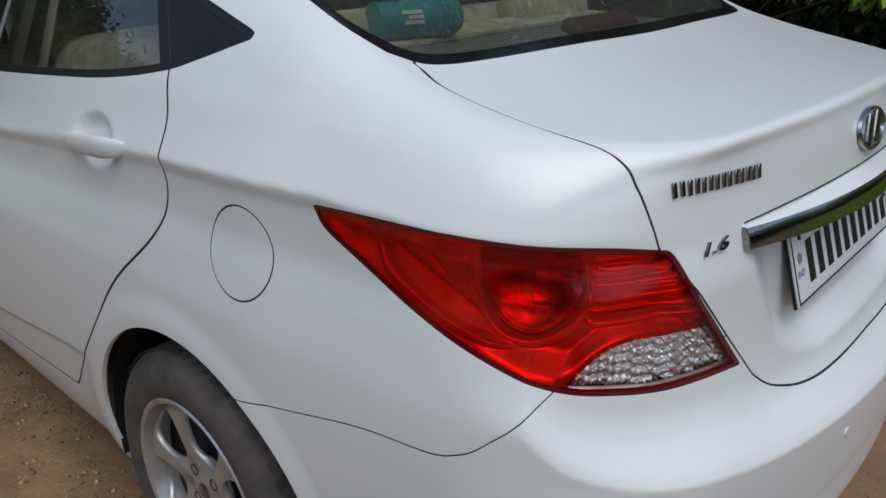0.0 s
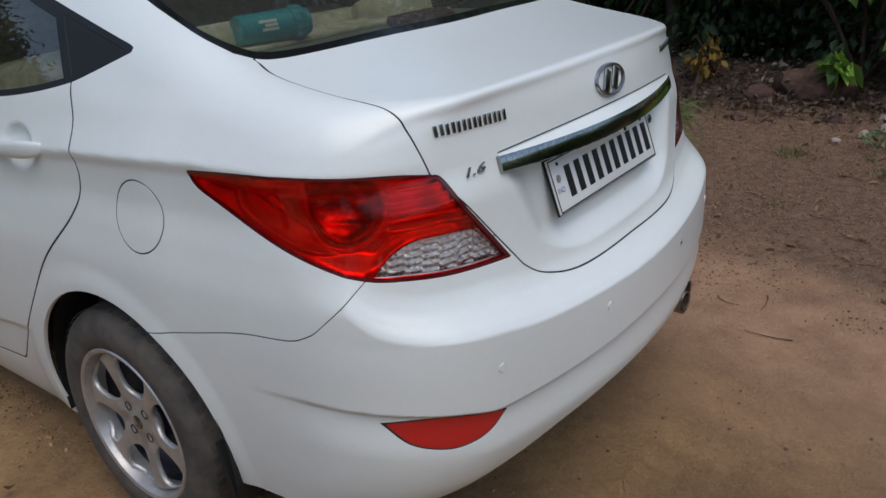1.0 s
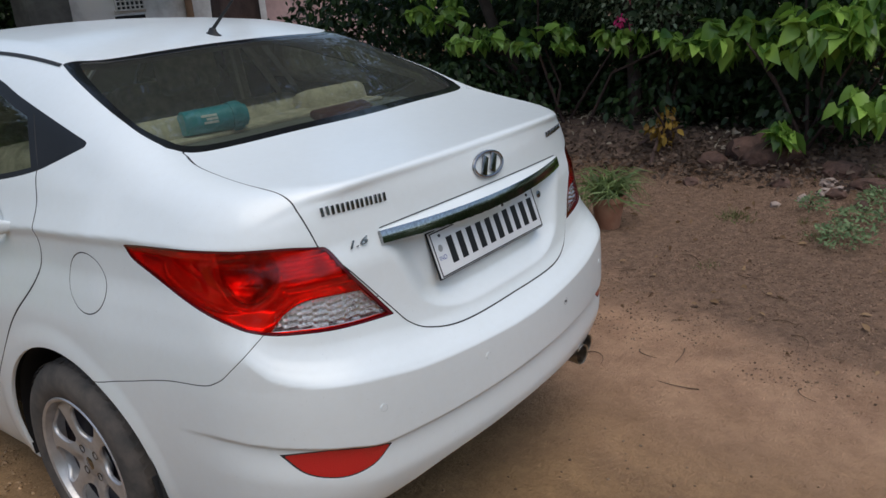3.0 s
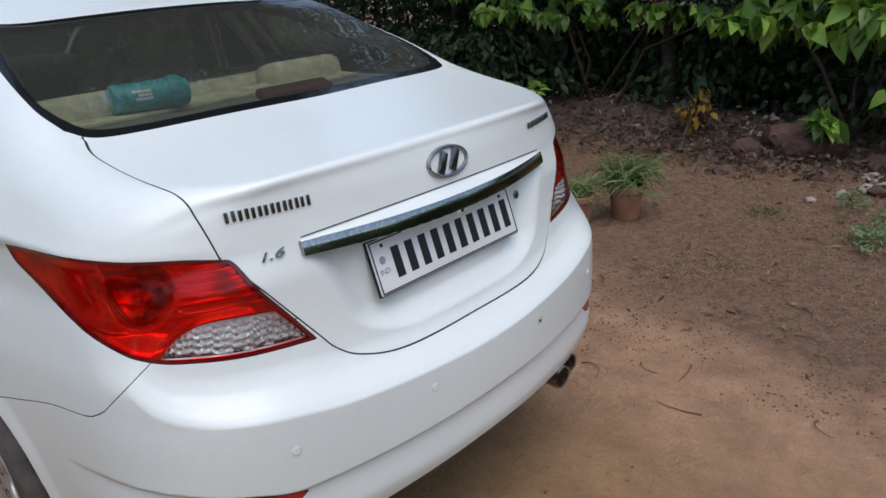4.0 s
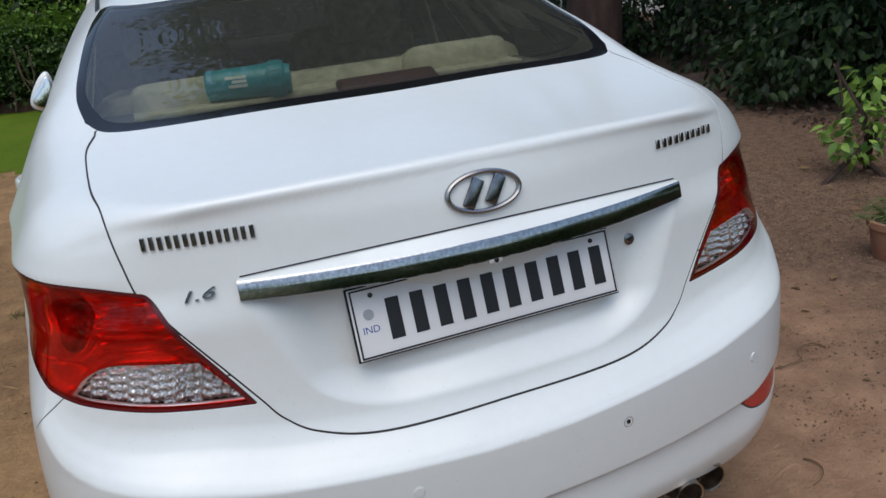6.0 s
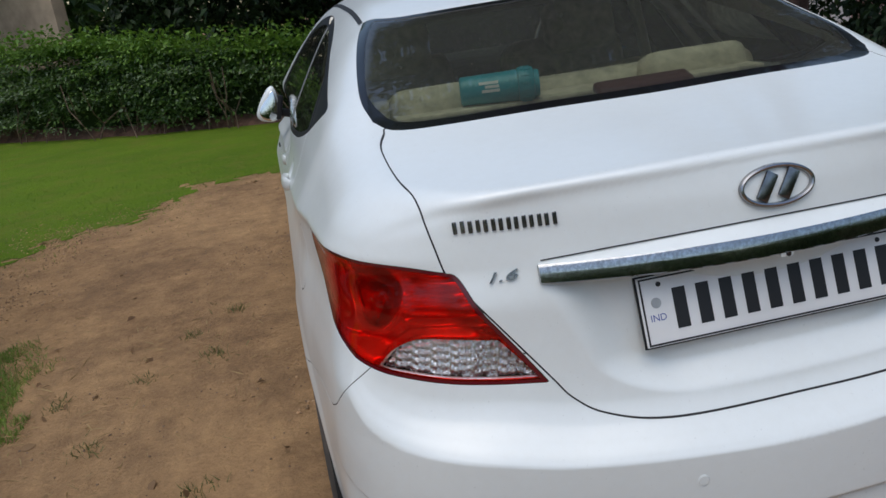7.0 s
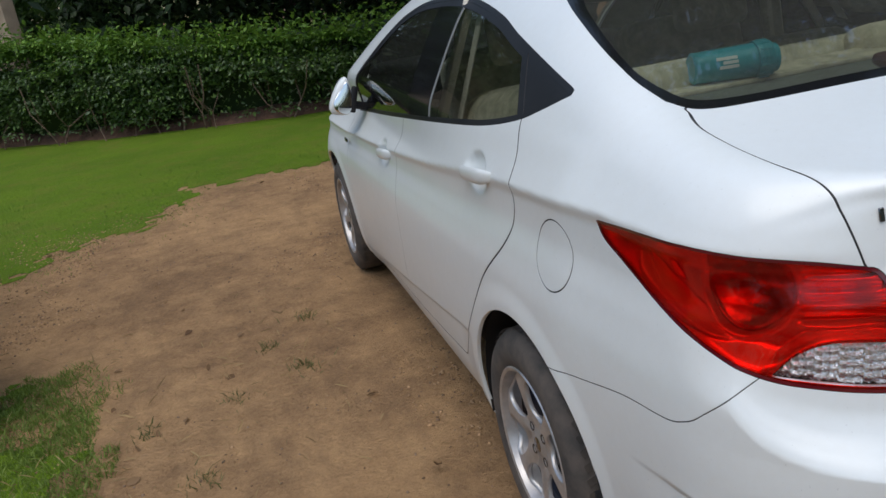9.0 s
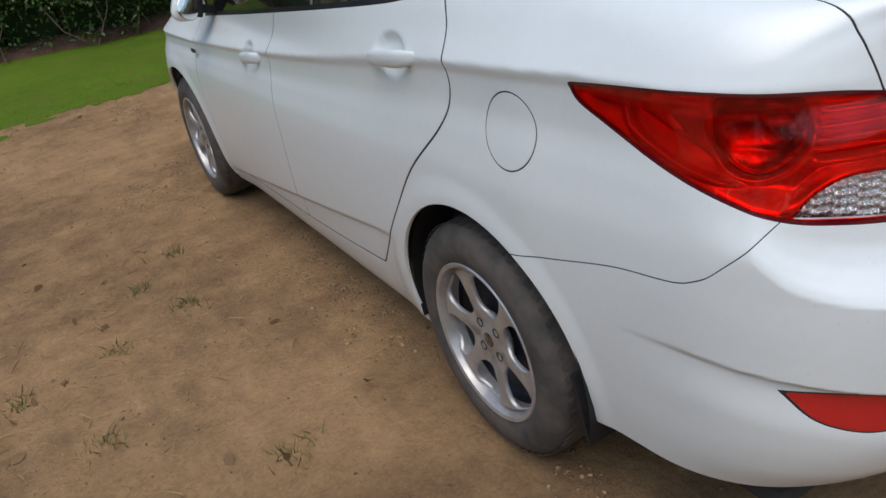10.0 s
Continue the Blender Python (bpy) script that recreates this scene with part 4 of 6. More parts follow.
at = np.concatenate([at, (0.015 + 0.12 * ramp(4.3, 5.2, at[:, 0]) + 0.05 * rnd.uniform(0, 1, len(at)))[:, None]], 1)
litter_leaf = leaf_material("litter_leaf", (0.03, 0.02, 0.016), (0.17, 0.12, 0.09), 0.85)
ob = new("leaf_litter", scatter("leaf_litter", at, 0.055, litter_leaf, rnd, droop=0.0))
tagged(ob, "dead leaves lying thick under the shrubs", "leaves", kind="stuff")
# pale dead leaves and rubble on the crest of the bank
pale_litter = leaf_material("pale_litter", (0.14, 0.11, 0.08), (0.42, 0.36, 0.28), 0.8)
at = np.concatenate([rnd.normal((5.35, 2.3), (0.22, 0.45), (260, 2)), rnd.normal((4.85, 0.95), (0.12, 0.2), (60, 2))])
at = np.concatenate([at, (0.1 + 0.1 * ramp(4.6, 5.2, at[:, 0]) + 0.06 * rnd.uniform(0, 1, len(at)))[:, None]], 1)
ob = new("pale_litter", scatter("pale_litter", at, 0.06, pale_litter, rnd, droop=0.0))
tagged(ob, "pale curled dead leaves on the soil bank", "leaves", kind="stuff")
brick_red = plain("worn_brick", (0.4, 0.2, 0.155), 0.9, vary=0.25, scale=30)
for x, y, a in ((3.16, -0.55, 20), (2.6, -0.7, 70), (3.3, -0.72, 130)):
    bm = box(bmesh.new(), (0.11, 0.075, 0.05), pose(0, 0, 0.006, 12, -9, a), 0.018, 2)
    for v in bm.verts:
        v.co += Vector((1, 1, 0.6)) * 0.035 * noise.noise(v.co * 14 + Vector((x, y, 0)))
    ob = part("brick_fragment", bm, brick_red, None)
    ob.location = (x, y, 0)
    tagged(ob, "worn pale red brick fragment in the soil", "brick", "brick fragments", "thing")
for k, (x, y, s) in enumerate(((4.0, 0.03, 0.06), (4.12, -0.04, 0.05), (4.25, 0.06, 0.07), (3.8, 0.12, 0.05), (3.6, 0.25, 0.04), (4.35, -0.15, 0.06))):
    stone((x, y), (s, s * 0.8, s * 0.55), 40 + k, pale_rock, label="small pale stone at the edge of the bed")

# trees: the one ahead whose crown hangs over the car's front, and others round about
dark_bark = plain("dark_bark", (0.045, 0.032, 0.027), 0.95, vary=0.4, scale=9.0, grain=0.5)
pale_bark = plain("pale_bark", (0.5, 0.35, 0.235), 0.95, vary=0.3, scale=3.0, grain=0.4)


def tree(name, label, base, height, girth, crown, leaves, size, seed, lean=(0, 0), skin=bark):
    rnd = np.random.RandomState(seed)
    ob = new(name)
    ob.location = (*base, 0)
    tagged(ob, label, "tree", kind="thing")
    fork = np.array([lean[0], lean[1], height * 0.55])
    bm = tube(bmesh.new(), [(0, 0, -0.1), (lean[0] * 0.3 + 0.03, lean[1] * 0.3, height * 0.2), tuple(fork)], girth, 14, 0.72)
    for v in bm.verts:
        v.co += Vector((1, 1, 0)) * 0.12 * girth * noise.noise(v.co * 2.3)
    part("trunk", bm, skin, ob)
    at, out, lines = [], [], []
    for c, r, n in crown:
        a, d = leaf_ball(rnd, c, r, int(n * 3.4), 0.3)
        at.append(a)
        out.append(d)
        c = np.array(c)
        lines.append([tuple(fork - (0, 0, 0.15)), tuple(fork * 0.5 + c * 0.5 + rnd.normal(0, 0.15, 3)), tuple(c)])
    limbs("limb", lines, ob, girth * 0.42, 0.3)
    cr = new("crown", scatter("crown", np.concatenate(at), size * 0.55, leaves, rnd, np.concatenate(out), 0.6, PLAIN_LEAF, PLAIN_LEAF_FACES))
    cr.parent = ob
    tagged(cr, kind="stuff")
    return ob


tree("shade_tree", "large shade tree with a dark forked trunk", (4.15, 6.3), 4.6, 0.33, [((-2.2, -0.6, 5.6), (1.9, 1.7, 0.9), 2400), ((0.2, -0.2, 6.0), (2.2, 2.0, 1.1), 2400), ((-2.6, -0.3, 7.4), (1.8, 2.0, 1.3), 2700), ((-2.9, 2.6, 9.6), (2.2, 2.0, 1.4), 2000), ((-0.5, 0.5, 7.2), (3.4, 3.0, 1.6), 3600), ((1.8, -1.5, 7.6), (3.0, 3.0, 1.8), 3200), ((0.8, 1.6, 9.6), (3.0, 2.8, 1.6), 2600)], tree_leaf, 0.24, 91, (0.15, 0.1))
# the low clumps near z 2.6 are added, unseen, to shade bed and lawn
tree("shade_tree", "spreading tree with low clumps added unseen to shade the flower bed", (7.6, 2.6), 4.4, 0.24, [((-1.6, 0.2, 3.9), (1.7, 1.9, 0.9), 2300), ((-0.2, -2.0, 3.7), (1.8, 1.9, 1.0), 2100), ((0.4, 1.9, 4.2), (1.9, 1.9, 1.1), 2000), ((0.6, -0.8, 6.4), (2.6, 3.2, 1.5), 1900), ((0.2, 2.6, 6.8), (2.6, 2.6, 1.5), 1500), ((-2.2, -1.6, 2.5), (1.1, 1.2, 0.35), 1500), ((-2.4, 0.3, 2.6), (1.1, 1.3, 0.4), 1700), ((-2.2, 2.2, 2.6), (1.1, 1.2, 0.4), 1500), ((-1.3, -4.4, 2.7), (1.7, 1.3, 0.4), 1900)], tree_leaf, 0.2, 92, (-0.2, 0.1))
tree("shade_tree", "tree with a pale trunk behind the hedge", (-6.5, 15.1), 5.0, 0.42, [((0.5, -0.3, 4.6), (2.6, 2.2, 1.4), 2500), ((-2.2, 0.6, 4.9), (2.2, 2.0, 1.3), 1800)], tree_leaf, 0.26, 93, skin=pale_bark)
# last two crown clumps added overhead, unseen, to shade the hedge's right end
tree("shade_tree", "leafy tree behind the hedge, crown extended unseen to shade it", (0.3, 14.2), 4.6, 0.22, [((0, -0.4, 4.0), (2.3, 2.0, 1.4), 2600), ((2.3, 0.4, 3.6), (2.1, 1.9, 1.4), 2000), ((-1.0, -2.6, 4.3), (2.2, 1.6, 0.8), 2200), ((1.4, -2.8, 4.0), (1.9, 1.5, 0.8), 1800)], tree_leaf, 0.24, 94)
for pts, girth in (([(5.35, 3.05, 0.0), (5.3, 3.2, 0.5), (5.2, 3.5, 1.1), (5.1, 3.85, 2.2)], 0.085), ([(5.25, 1.98, 0.0), (5.27, 2.0, 0.6), (5.32, 2.1, 1.3), (5.3, 2.15, 2.3)], 0.075)):
    ob = part("leaning_stem", tube(bmesh.new(), pts, girth, 12, 0.6), dark_bark, None)
    tagged(ob, "dark crooked tree stem in the bed", "tree stem", kind="thing")

# thick undergrowth behind the hedge and the beds, and added woods against low skylight
rnd = np.random.RandomState(17)
at = np.concatenate([np.stack([rnd.uniform(-11, 5, 9000), 13.6 + rnd.normal(0, 0.5, 9000), rnd.uniform(0, 3.4, 9000)], 1)])
at[:, 1] += np.clip(-(at[:, 0] + 2), 0, 9) * 0.75
at2 = np.stack([8.6 + rnd.normal(0, 0.5, 8000), rnd.uniform(0.6, 9.5, 8000), rnd.uniform(0, 3.6, 8000)], 1)
open_view = (at[:, 0] < -3.4) & (at[:, 2] > 0.8 + 0.5 * rnd.uniform(0, 1, len(at)))
at = at[~open_view]
at3 = np.stack([rnd.uniform(-3.6, 6.5, 26000), 14.6 + rnd.normal(0, 0.6, 26000), 0.4 + 5.6 * rnd.uniform(0, 1, 26000) ** 1.2], 1)
at3[:, 2] *= 0.82 + 0.18 * np.sin(at3[:, 0] * 1.7) * np.cos(at3[:, 0] * 0.6)
# high leaves, out of view, added to darken the side windows' reflections
at4 = np.stack([rnd.uniform(-10, -3, 22000), 16.4 + rnd.normal(0, 0.6, 22000), 2.7 + 4.6 * rnd.uniform(0, 1, 22000)], 1)
at4[:, 1] += np.clip(-(at4[:, 0] + 4), 0, 9) * 0.6
under = new("undergrowth", scatter("undergrowth", np.concatenate([at, at2, at3, at4]), 0.2, painted_shade_leaf, rnd, None, 0.5, FAR_LEAF, FAR_LEAF_FACES))
tagged(under, "dense undergrowth closing the garden, leaf colour darkened for shade", "bushes", kind="stuff")
# mostly unseen belt of trees, added to keep low skylight off the car
ang, dist, rise = [np.repeat(v, 130) for v in (rnd.uniform(0, 2 * math.pi, 900), rnd.uniform(17.5, 20.5, 900), rnd.uniform(0, 1, 900))]
at = np.stack([dist * np.cos(ang), dist * np.sin(ang) + 4, 8.3 * rise * (0.75 + 0.25 * np.sin(ang * 9) * np.cos(ang * 23)) * (1 - 0.45 * np.exp(-((ang - 2.05) / 0.4) ** 2) - 0.5 * np.exp(-((ang - 4.9) / 0.75) ** 2))], 1)
at += rnd.normal(0, 1, at.shape) * (1.0, 1.0, 0.62)
woods = new("added_woods", scatter("added_woods", at, 0.36, tree_leaf, rnd, None, 0.4, FAR_LEAF, FAR_LEAF_FACES))
tagged(woods, "added belt of trees round the plot, mostly unseen, against low skylight", "trees", kind="stuff")

# ---- flower pots ----
clay = Mat("clay_pot", (0.32, 0.15, 0.09), 0.9)
clay.colour(clay.ramp(clay.noise(9, 6), 0.3, 0.7, (0.26, 0.115, 0.07), (0.40, 0.22, 0.14)))
clay.bump(clay.noise(60, 3), 0.3, 0.004)
clay = clay.m


pot_blade = leaf_material("pot_blade", (0.06, 0.095, 0.03), (0.23, 0.3, 0.11), 0.5)


def flower_pot(x, y, r, h, seed, n, size):
    ob = new("flower_pot")
    ob.location = (x, y, float(ground_height(np.array(x), np.array(y))) - 0.004)
    tagged(ob, "weathered clay flower pot with arching grassy leaves", "flower pot", "pots beside the car", "thing")
    part("pot", lathe(bmesh.new(), [(0, 0), (r * 0.68, 0), (r * 0.72, 0.01), (r * 0.95, h * 0.8), (r * 1.06, h * 0.82), (r * 1.08, h * 0.98), (r * 1.02, h), (r * 0.9, h * 0.99), (r * 0.86, h * 0.88), (0, h * 0.88)], Matrix(), 28), clay, ob)
    part("pot_soil", lathe(bmesh.new(), [(0, h * 0.92), (r * 0.5, h * 0.92), (r * 0.88, h * 0.9)], Matrix(), 20), soil_dark, ob)
    rnd = np.random.RandomState(seed)
    long = np.array([(-0.02, 0, 0), (0.02, 0, 0), (-0.022, 0.25, 0.4), (0.022, 0.25, 0.4), (-0.015, 0.62, 0.45), (0.015, 0.62, 0.45), (0, 1.0, 0.16)])
    at = np.concatenate([rnd.normal(0, r * 0.3, (n, 2)), np.full((n, 1), h * 0.9)], 1)
    leaves = new("leaves", scatter("leaves", at, size, pot_blade, rnd, shape=long, shape_faces=np.array([(0, 1, 3, 2), (2, 3, 5, 4), (4, 5, 6, 6)]), upright=True))
    leaves.parent = ob
    tagged(leaves, kind="stuff")
    return ob


flower_pot(2.75, 1.05, 0.106, 0.215, 3, 170, 0.28)
flower_pot(2.5, 1.24, 0.108, 0.19, 4, 110, 0.18)


# ---- the stained white house beyond the car ----
plaster = Mat("stained_plaster", (0.62, 0.58, 0.56), 0.9)
plaster.colour(plaster.mix(plaster.ramp(plaster.noise(1.1, 8, 0.7), 0.5, 0.76), (0.86, 0.82, 0.8), (0.42, 0.36, 0.33)))
plaster.bump(plaster.noise(25, 6), 0.3, 0.01)
plaster = plaster.m
pink_wash = plain("pink_wash", (0.6, 0.4, 0.38), 0.9, vary=0.2, scale=2.0)
grey_render = plain("grey_render", (0.14, 0.13, 0.12), 0.95, vary=0.3, scale=3.0)
brown_stain = plain("brown_pipe", (0.22, 0.13, 0.08), 0.8, vary=0.3, scale=3.0)
tan_wall = plain("tan_wall", (0.43, 0.325, 0.235), 0.95, vary=0.35, scale=1.2)

house = new("house")
house.location = (0, 12.0, 0)
tagged(house, "old white-washed house with stained walls", "house", kind="thing")
part("wall", box(bmesh.new(), (4.35, 0.25, 4.6), pose(7.35, 0.125, 2.3)), plaster, house, smooth=False)
part("pink_wall", box(bmesh.new(), (4.0, 0.25, 4.6), pose(11.55, 0.3, 2.3)), pink_wash, house, smooth=False)
part("corner_pillar", box(bmesh.new(), (0.7, 0.5, 4.6), pose(4.83, -0.1, 2.3), 0.02), grey_render, house, "dark grey rendered pillar")
part("down_pipe", tube(bmesh.new(), [(7.62, -0.07, 0), (7.62, -0.07, 4.5)], 0.07, 12), brown_stain, house)
part("window_ledge", box(bmesh.new(), (1.35, 0.38, 0.09), pose(6.7, -0.18, 2.16), 0.01), grey_render, house)
part("roof_slab", box(bmesh.new(), (9.4, 1.2, 0.15), pose(9.0, 0.3, 4.67), 0.01), grey_render, house)
grille = part("vent_grille", box(bmesh.new(), (0.62, 0.05, 0.03), pose(6.44, -0.02, 1.90), 0.004), plaster, house, "pierced white vent grille")
part("vent_dark", box(bmesh.new(), (0.56, 0.02, 0.38), pose(6.44, -0.006, 1.71)), black_rubber, grille)
part("grille_bar", box(bmesh.new(), (0.62, 0.05, 0.03), pose(6.44, -0.02, 1.52), 0.004), plaster, grille)
for i in range(7):
    part("grille_bar", box(bmesh.new(), (0.022, 0.04, 0.40), pose(6.17 + 0.09 * i, -0.025, 1.71), 0.003), plaster, grille)
for i in range(4):
    part("grille_bar", box(bmesh.new(), (0.56, 0.035, 0.022), pose(6.44, -0.022, 1.59 + 0.08 * i), 0.003), plaster, grille)
part("drain_slot", box(bmesh.new(), (0.58, 0.03, 0.06), pose(6.42, -0.004, 1.395)), black_rubber, house)
shed = new("garden_wall")
tagged(shed, "weathered tan wall behind the hedge", "wall", kind="structure")
part("wall_face", box(bmesh.new(), (9.0, 0.25, 3.8), pose(-7.9, 17.0, 1.7, 0, 0, -38)), tan_wall, shed, smooth=False)


# ---- the white saloon: panels ----
car = new("saloon_car")
car.location = (0, 0, 0.0125)
tagged(car, "white four-door saloon car parked on bare earth, tail towards the viewer", "car", kind="thing")

whole = sheet(radians(1) * np.linspace(-90, 270, 801), radians(1) * np.linspace(89.99, 0.8, 260), np.linspace(1.0, 4.29, 165))
whole = split(whole, whole[0][:, 2] - 0.05)[1]


def aside(p):
    """A length that runs from the middle of the tail round its corner to the flank."""
    return 0.56 * np.abs(p[:, 0]) + 0.83 * p[:, 1]


LAMP = outline([(0.293, 0.806), (0.365, 0.918), (0.416, 0.994), (0.438, 1.006)],
               [(0.438, 1.006), (0.503, 1.017), (0.6, 1.023), (0.704, 1.025), (0.83, 1.019), (0.925, 1.012)],
               [(0.925, 1.012), (0.906, 0.98), (0.858, 0.952), (0.764, 0.905), (0.66, 0.868), (0.558, 0.838), (0.475, 0.827), (0.378, 0.814), (0.293, 0.806)])
CLEAR = outline([(0.545, 0.843), (0.515, 0.876), (0.473, 0.896), (0.42, 0.896), (0.358, 0.888)],
                [(0.358, 0.888), (0.306, 0.818)],
                [(0.306, 0.818), (0.378, 0.824), (0.475, 0.837), (0.545, 0.843)])
LID = outline([(0.0, 0.722), (0.231, 0.724), (0.338, 0.744), (0.388, 0.774), (0.416, 0.809)], [(0.416, 0.809), (0.566, 1.007)],
              [(0.566, 1.007), (0.5705, 1.027), (0.5745, 1.047), (0.579, 1.068), (0.583, 1.09), (0.586, 1.112), (0.59, 1.129), (0.601, 1.142), (0.605, 1.16), (0.602, 1.175), (0.584, 1.19)], [(0.584, 1.19), (0.57, 1.5)],
              [(0.57, 1.5), (-0.3, 1.5)], [(-0.3, 1.5), (-0.3, 0.722)], [(-0.3, 0.722), (0.0, 0.722)])
GLASS = outline([(-0.3, 0.5), (0.0, 0.488), (0.255, 0.505), (0.45, 0.525), (0.56, 0.553), (0.6, 0.61)], [(0.6, 0.61), (0.61, 0.72), (0.59, 0.9), (0.56, 1.06), (0.53, 1.165)],
                [(0.53, 1.165), (0.44, 1.095), (0.25, 1.07), (0.0, 1.062), (-0.3, 1.062)], [(-0.3, 1.062), (-0.3, 0.5)])
PANE = outline([(-0.3, 0.542), (0.0, 0.53), (0.25, 0.543), (0.45, 0.56), (0.55, 0.592), (0.583, 0.665)], [(0.583, 0.665), (0.591, 0.74), (0.572, 0.88), (0.542, 1.02), (0.51, 1.11)],
               [(0.51, 1.11), (0.42, 1.066), (0.25, 1.045), (0.0, 1.038), (-0.3, 1.038)], [(-0.3, 1.038), (-0.3, 0.57)])
SIDE = outline([(0.836, 1.212), (0.95, 1.17), (1.038, 1.142), (1.2, 1.111), (1.414, 1.086), (2.025, 1.029), (2.6, 0.975), (3.12, 0.93)],
               [(3.12, 0.93), (3.0, 1.075), (2.88, 1.17), (2.6, 1.325), (2.44, 1.383), (2.25, 1.413), (1.94, 1.422), (1.7, 1.407), (1.43, 1.366), (1.256, 1.323), (1.035, 1.272), (0.9, 1.24), (0.838, 1.224), (0.836, 1.212)])
REAR_DOOR = outline([(1.0, 1.2), (1.025, 1.146), (0.987, 1.075), (0.973, 1.012), (0.962, 0.941), (1.003, 0.86), (1.155, 0.722), (1.275, 0.575), (1.4, 0.43), (1.493, 0.33)],
                    [(1.493, 0.33), (1.8, 0.302), (2.15, 0.278)], [(2.15, 0.278), (2.12, 0.53), (2.13, 0.71), (2.165, 0.87), (2.1, 1.02)], [(2.1, 1.02), (2.06, 1.3)], [(2.06, 1.3), (1.0, 1.2)])
FRONT_DOOR = outline([(2.06, 1.3), (2.1, 1.02)], [(2.1, 1.02), (2.165, 0.87), (2.13, 0.71), (2.12, 0.53), (2.15, 0.278)], [(2.15, 0.278), (2.6, 0.262), (2.98, 0.255)],
                     [(2.98, 0.255), (3.08, 0.5), (3.13, 0.72), (3.16, 0.95)], [(3.16, 0.95), (2.06, 1.3)])
seam_z = curve([0.0, 0.54, 0.56, 0.6, 0.64, 0.668, 0.69, 0.705, 0.725, 0.745, 0.82, 0.987, 1.12, 1.25],
               [0.86, 0.86, 0.84, 0.803, 0.766, 0.74, 0.727, 0.7195, 0.714, 0.711, 0.702, 0.66, 0.633, 0.626])
REFLECTOR = outline([(0.738, 0.556), (0.70, 0.558), (0.65, 0.553), (0.588, 0.536), (0.526, 0.521)], [(0.526, 0.521), (0.566, 0.492), (0.612, 0.481), (0.66, 0.484), (0.71, 0.508), (0.738, 0.556)])


def lamp_field(p):
    return np.where(p[:, 1] < 0.8, inside(aside(p), p[:, 2], LAMP), 9.0)


def lid_field(p):
    front = p[:, 1] - 0.572
    return np.where(p[:, 1] < 0.9, np.maximum(inside(np.abs(p[:, 0]), p[:, 2], LID), front), 9.0)


def glass_field(p, shape=GLASS):
    return np.where(p[:, 2] > 1.1, inside(np.abs(p[:, 0]), p[:, 1], shape), 9.0)


def flank(p, shape):
    return np.where(np.abs(p[:, 0]) > 0.35, inside(p[:, 1], p[:, 2], shape), 9.0)


def bumper_field(p):
    return np.where((aside(p) < 1.3) & (p[:, 1] < 1.0), np.maximum(p[:, 2] - seam_z(aside(p)), p[:, 1] - 0.97), 9.0)


def cap_field(p):
    return np.where(p[:, 0] < -0.5, np.hypot(p[:, 1] - 0.752, p[:, 2] - 0.895) - 0.0775, 9.0)


def arch_field(p):
    up = np.where(p[:, 2] > 0.315, p[:, 2] - 0.315, 0.15 * (p[:, 2] - 0.315))
    r = [np.hypot(p[:, 1] - y, up) - 0.37 for y in (0.93, 3.5)]
    return np.where(np.abs(p[:, 0]) > 0.4, np.minimum(*r), 9.0)


tail_bottom = curve([0.0, 0.17, 0.3, 0.45, 0.6, 0.9], [0.415, 0.4, 0.37, 0.33, 0.3, 0.285])


def bottom_field(p):
    y = p[:, 1]
    return p[:, 2] - np.where(y < 0.75, tail_bottom(aside(p)), 0.172)


def windscreen_field(p):
    return np.where((p[:, 1] > 2.7) & (p[:, 2] > 0.95), np.maximum(np.maximum(np.abs(p[:, 0]) - 0.60 - 0.1 * (p[:, 1] - 2.8), 2.78 - p[:, 1]), p[:, 1] - 3.42), 9.0)


seams = []


def cut(skin, field, gap=0.0018):
    """The panel inside the field and what is left, with a gap between; a dark strip for the gap's shade goes to seams.
    """
    inner, _ = split(skin, field(skin[0]) + gap)
    _, left = split(skin, field(skin[0]) - gap)
    _, strip = split(skin, field(skin[0]) + gap + 0.004)
    strip, _ = split(strip, field(strip[0]) - gap - 0.004)
    if gap:
        seams.append(strip)
    return inner, left


def halves(skin):
    return split(skin, skin[0][:, 0])


_, shell = split(whole, bottom_field(whole[0]))
_, shell = split(shell, arch_field(shell[0]))
rear_glass, shell = cut(shell, glass_field, 0.0)
side_glass, shell = cut(shell, lambda p: flank(p, SIDE), 0.0)
windscreen, shell = cut(shell, windscreen_field, 0.0)
_, shell = cut(shell, lamp_field, 0.001)
lid, shell = cut(shell, lid_field, 0.0019)
flap, shell = cut(shell, cap_field, 0.002)
bumper, shell = cut(shell, bumper_field, 0.0017)
reflect, bumper = cut(bumper, lambda p: np.where(p[:, 1] < 0.4, inside(np.abs(p[:, 0]), p[:, 2], REFLECTOR), 9.0), 0.002)
rear_door, shell = cut(shell, lambda p: flank(p, REAR_DOOR), 0.0034)
front_door, shell = cut(shell, lambda p: flank(p, FRONT_DOOR), 0.0034)

skin_part("body_shell", shell, white_paint, car, rim=0.012)
skin_part("boot_lid", lid, white_paint, car, rim=0.012)
skin_part("rear_bumper", bumper, white_paint, car, rim=0.014)
skin_part("fuel_flap", flap, white_paint, car, "round white fuel flap", rim=0.008)
for half in halves(rear_door):
    skin_part("rear_door", half, white_paint, car, rim=0.012)
for half in halves(front_door):
    skin_part("front_door", half, white_paint, car, rim=0.012)
for half in halves(reflect):
    skin_part("reflector", half, red_solid, car, "red bumper reflector", inward=0.0004, rim=0.004)
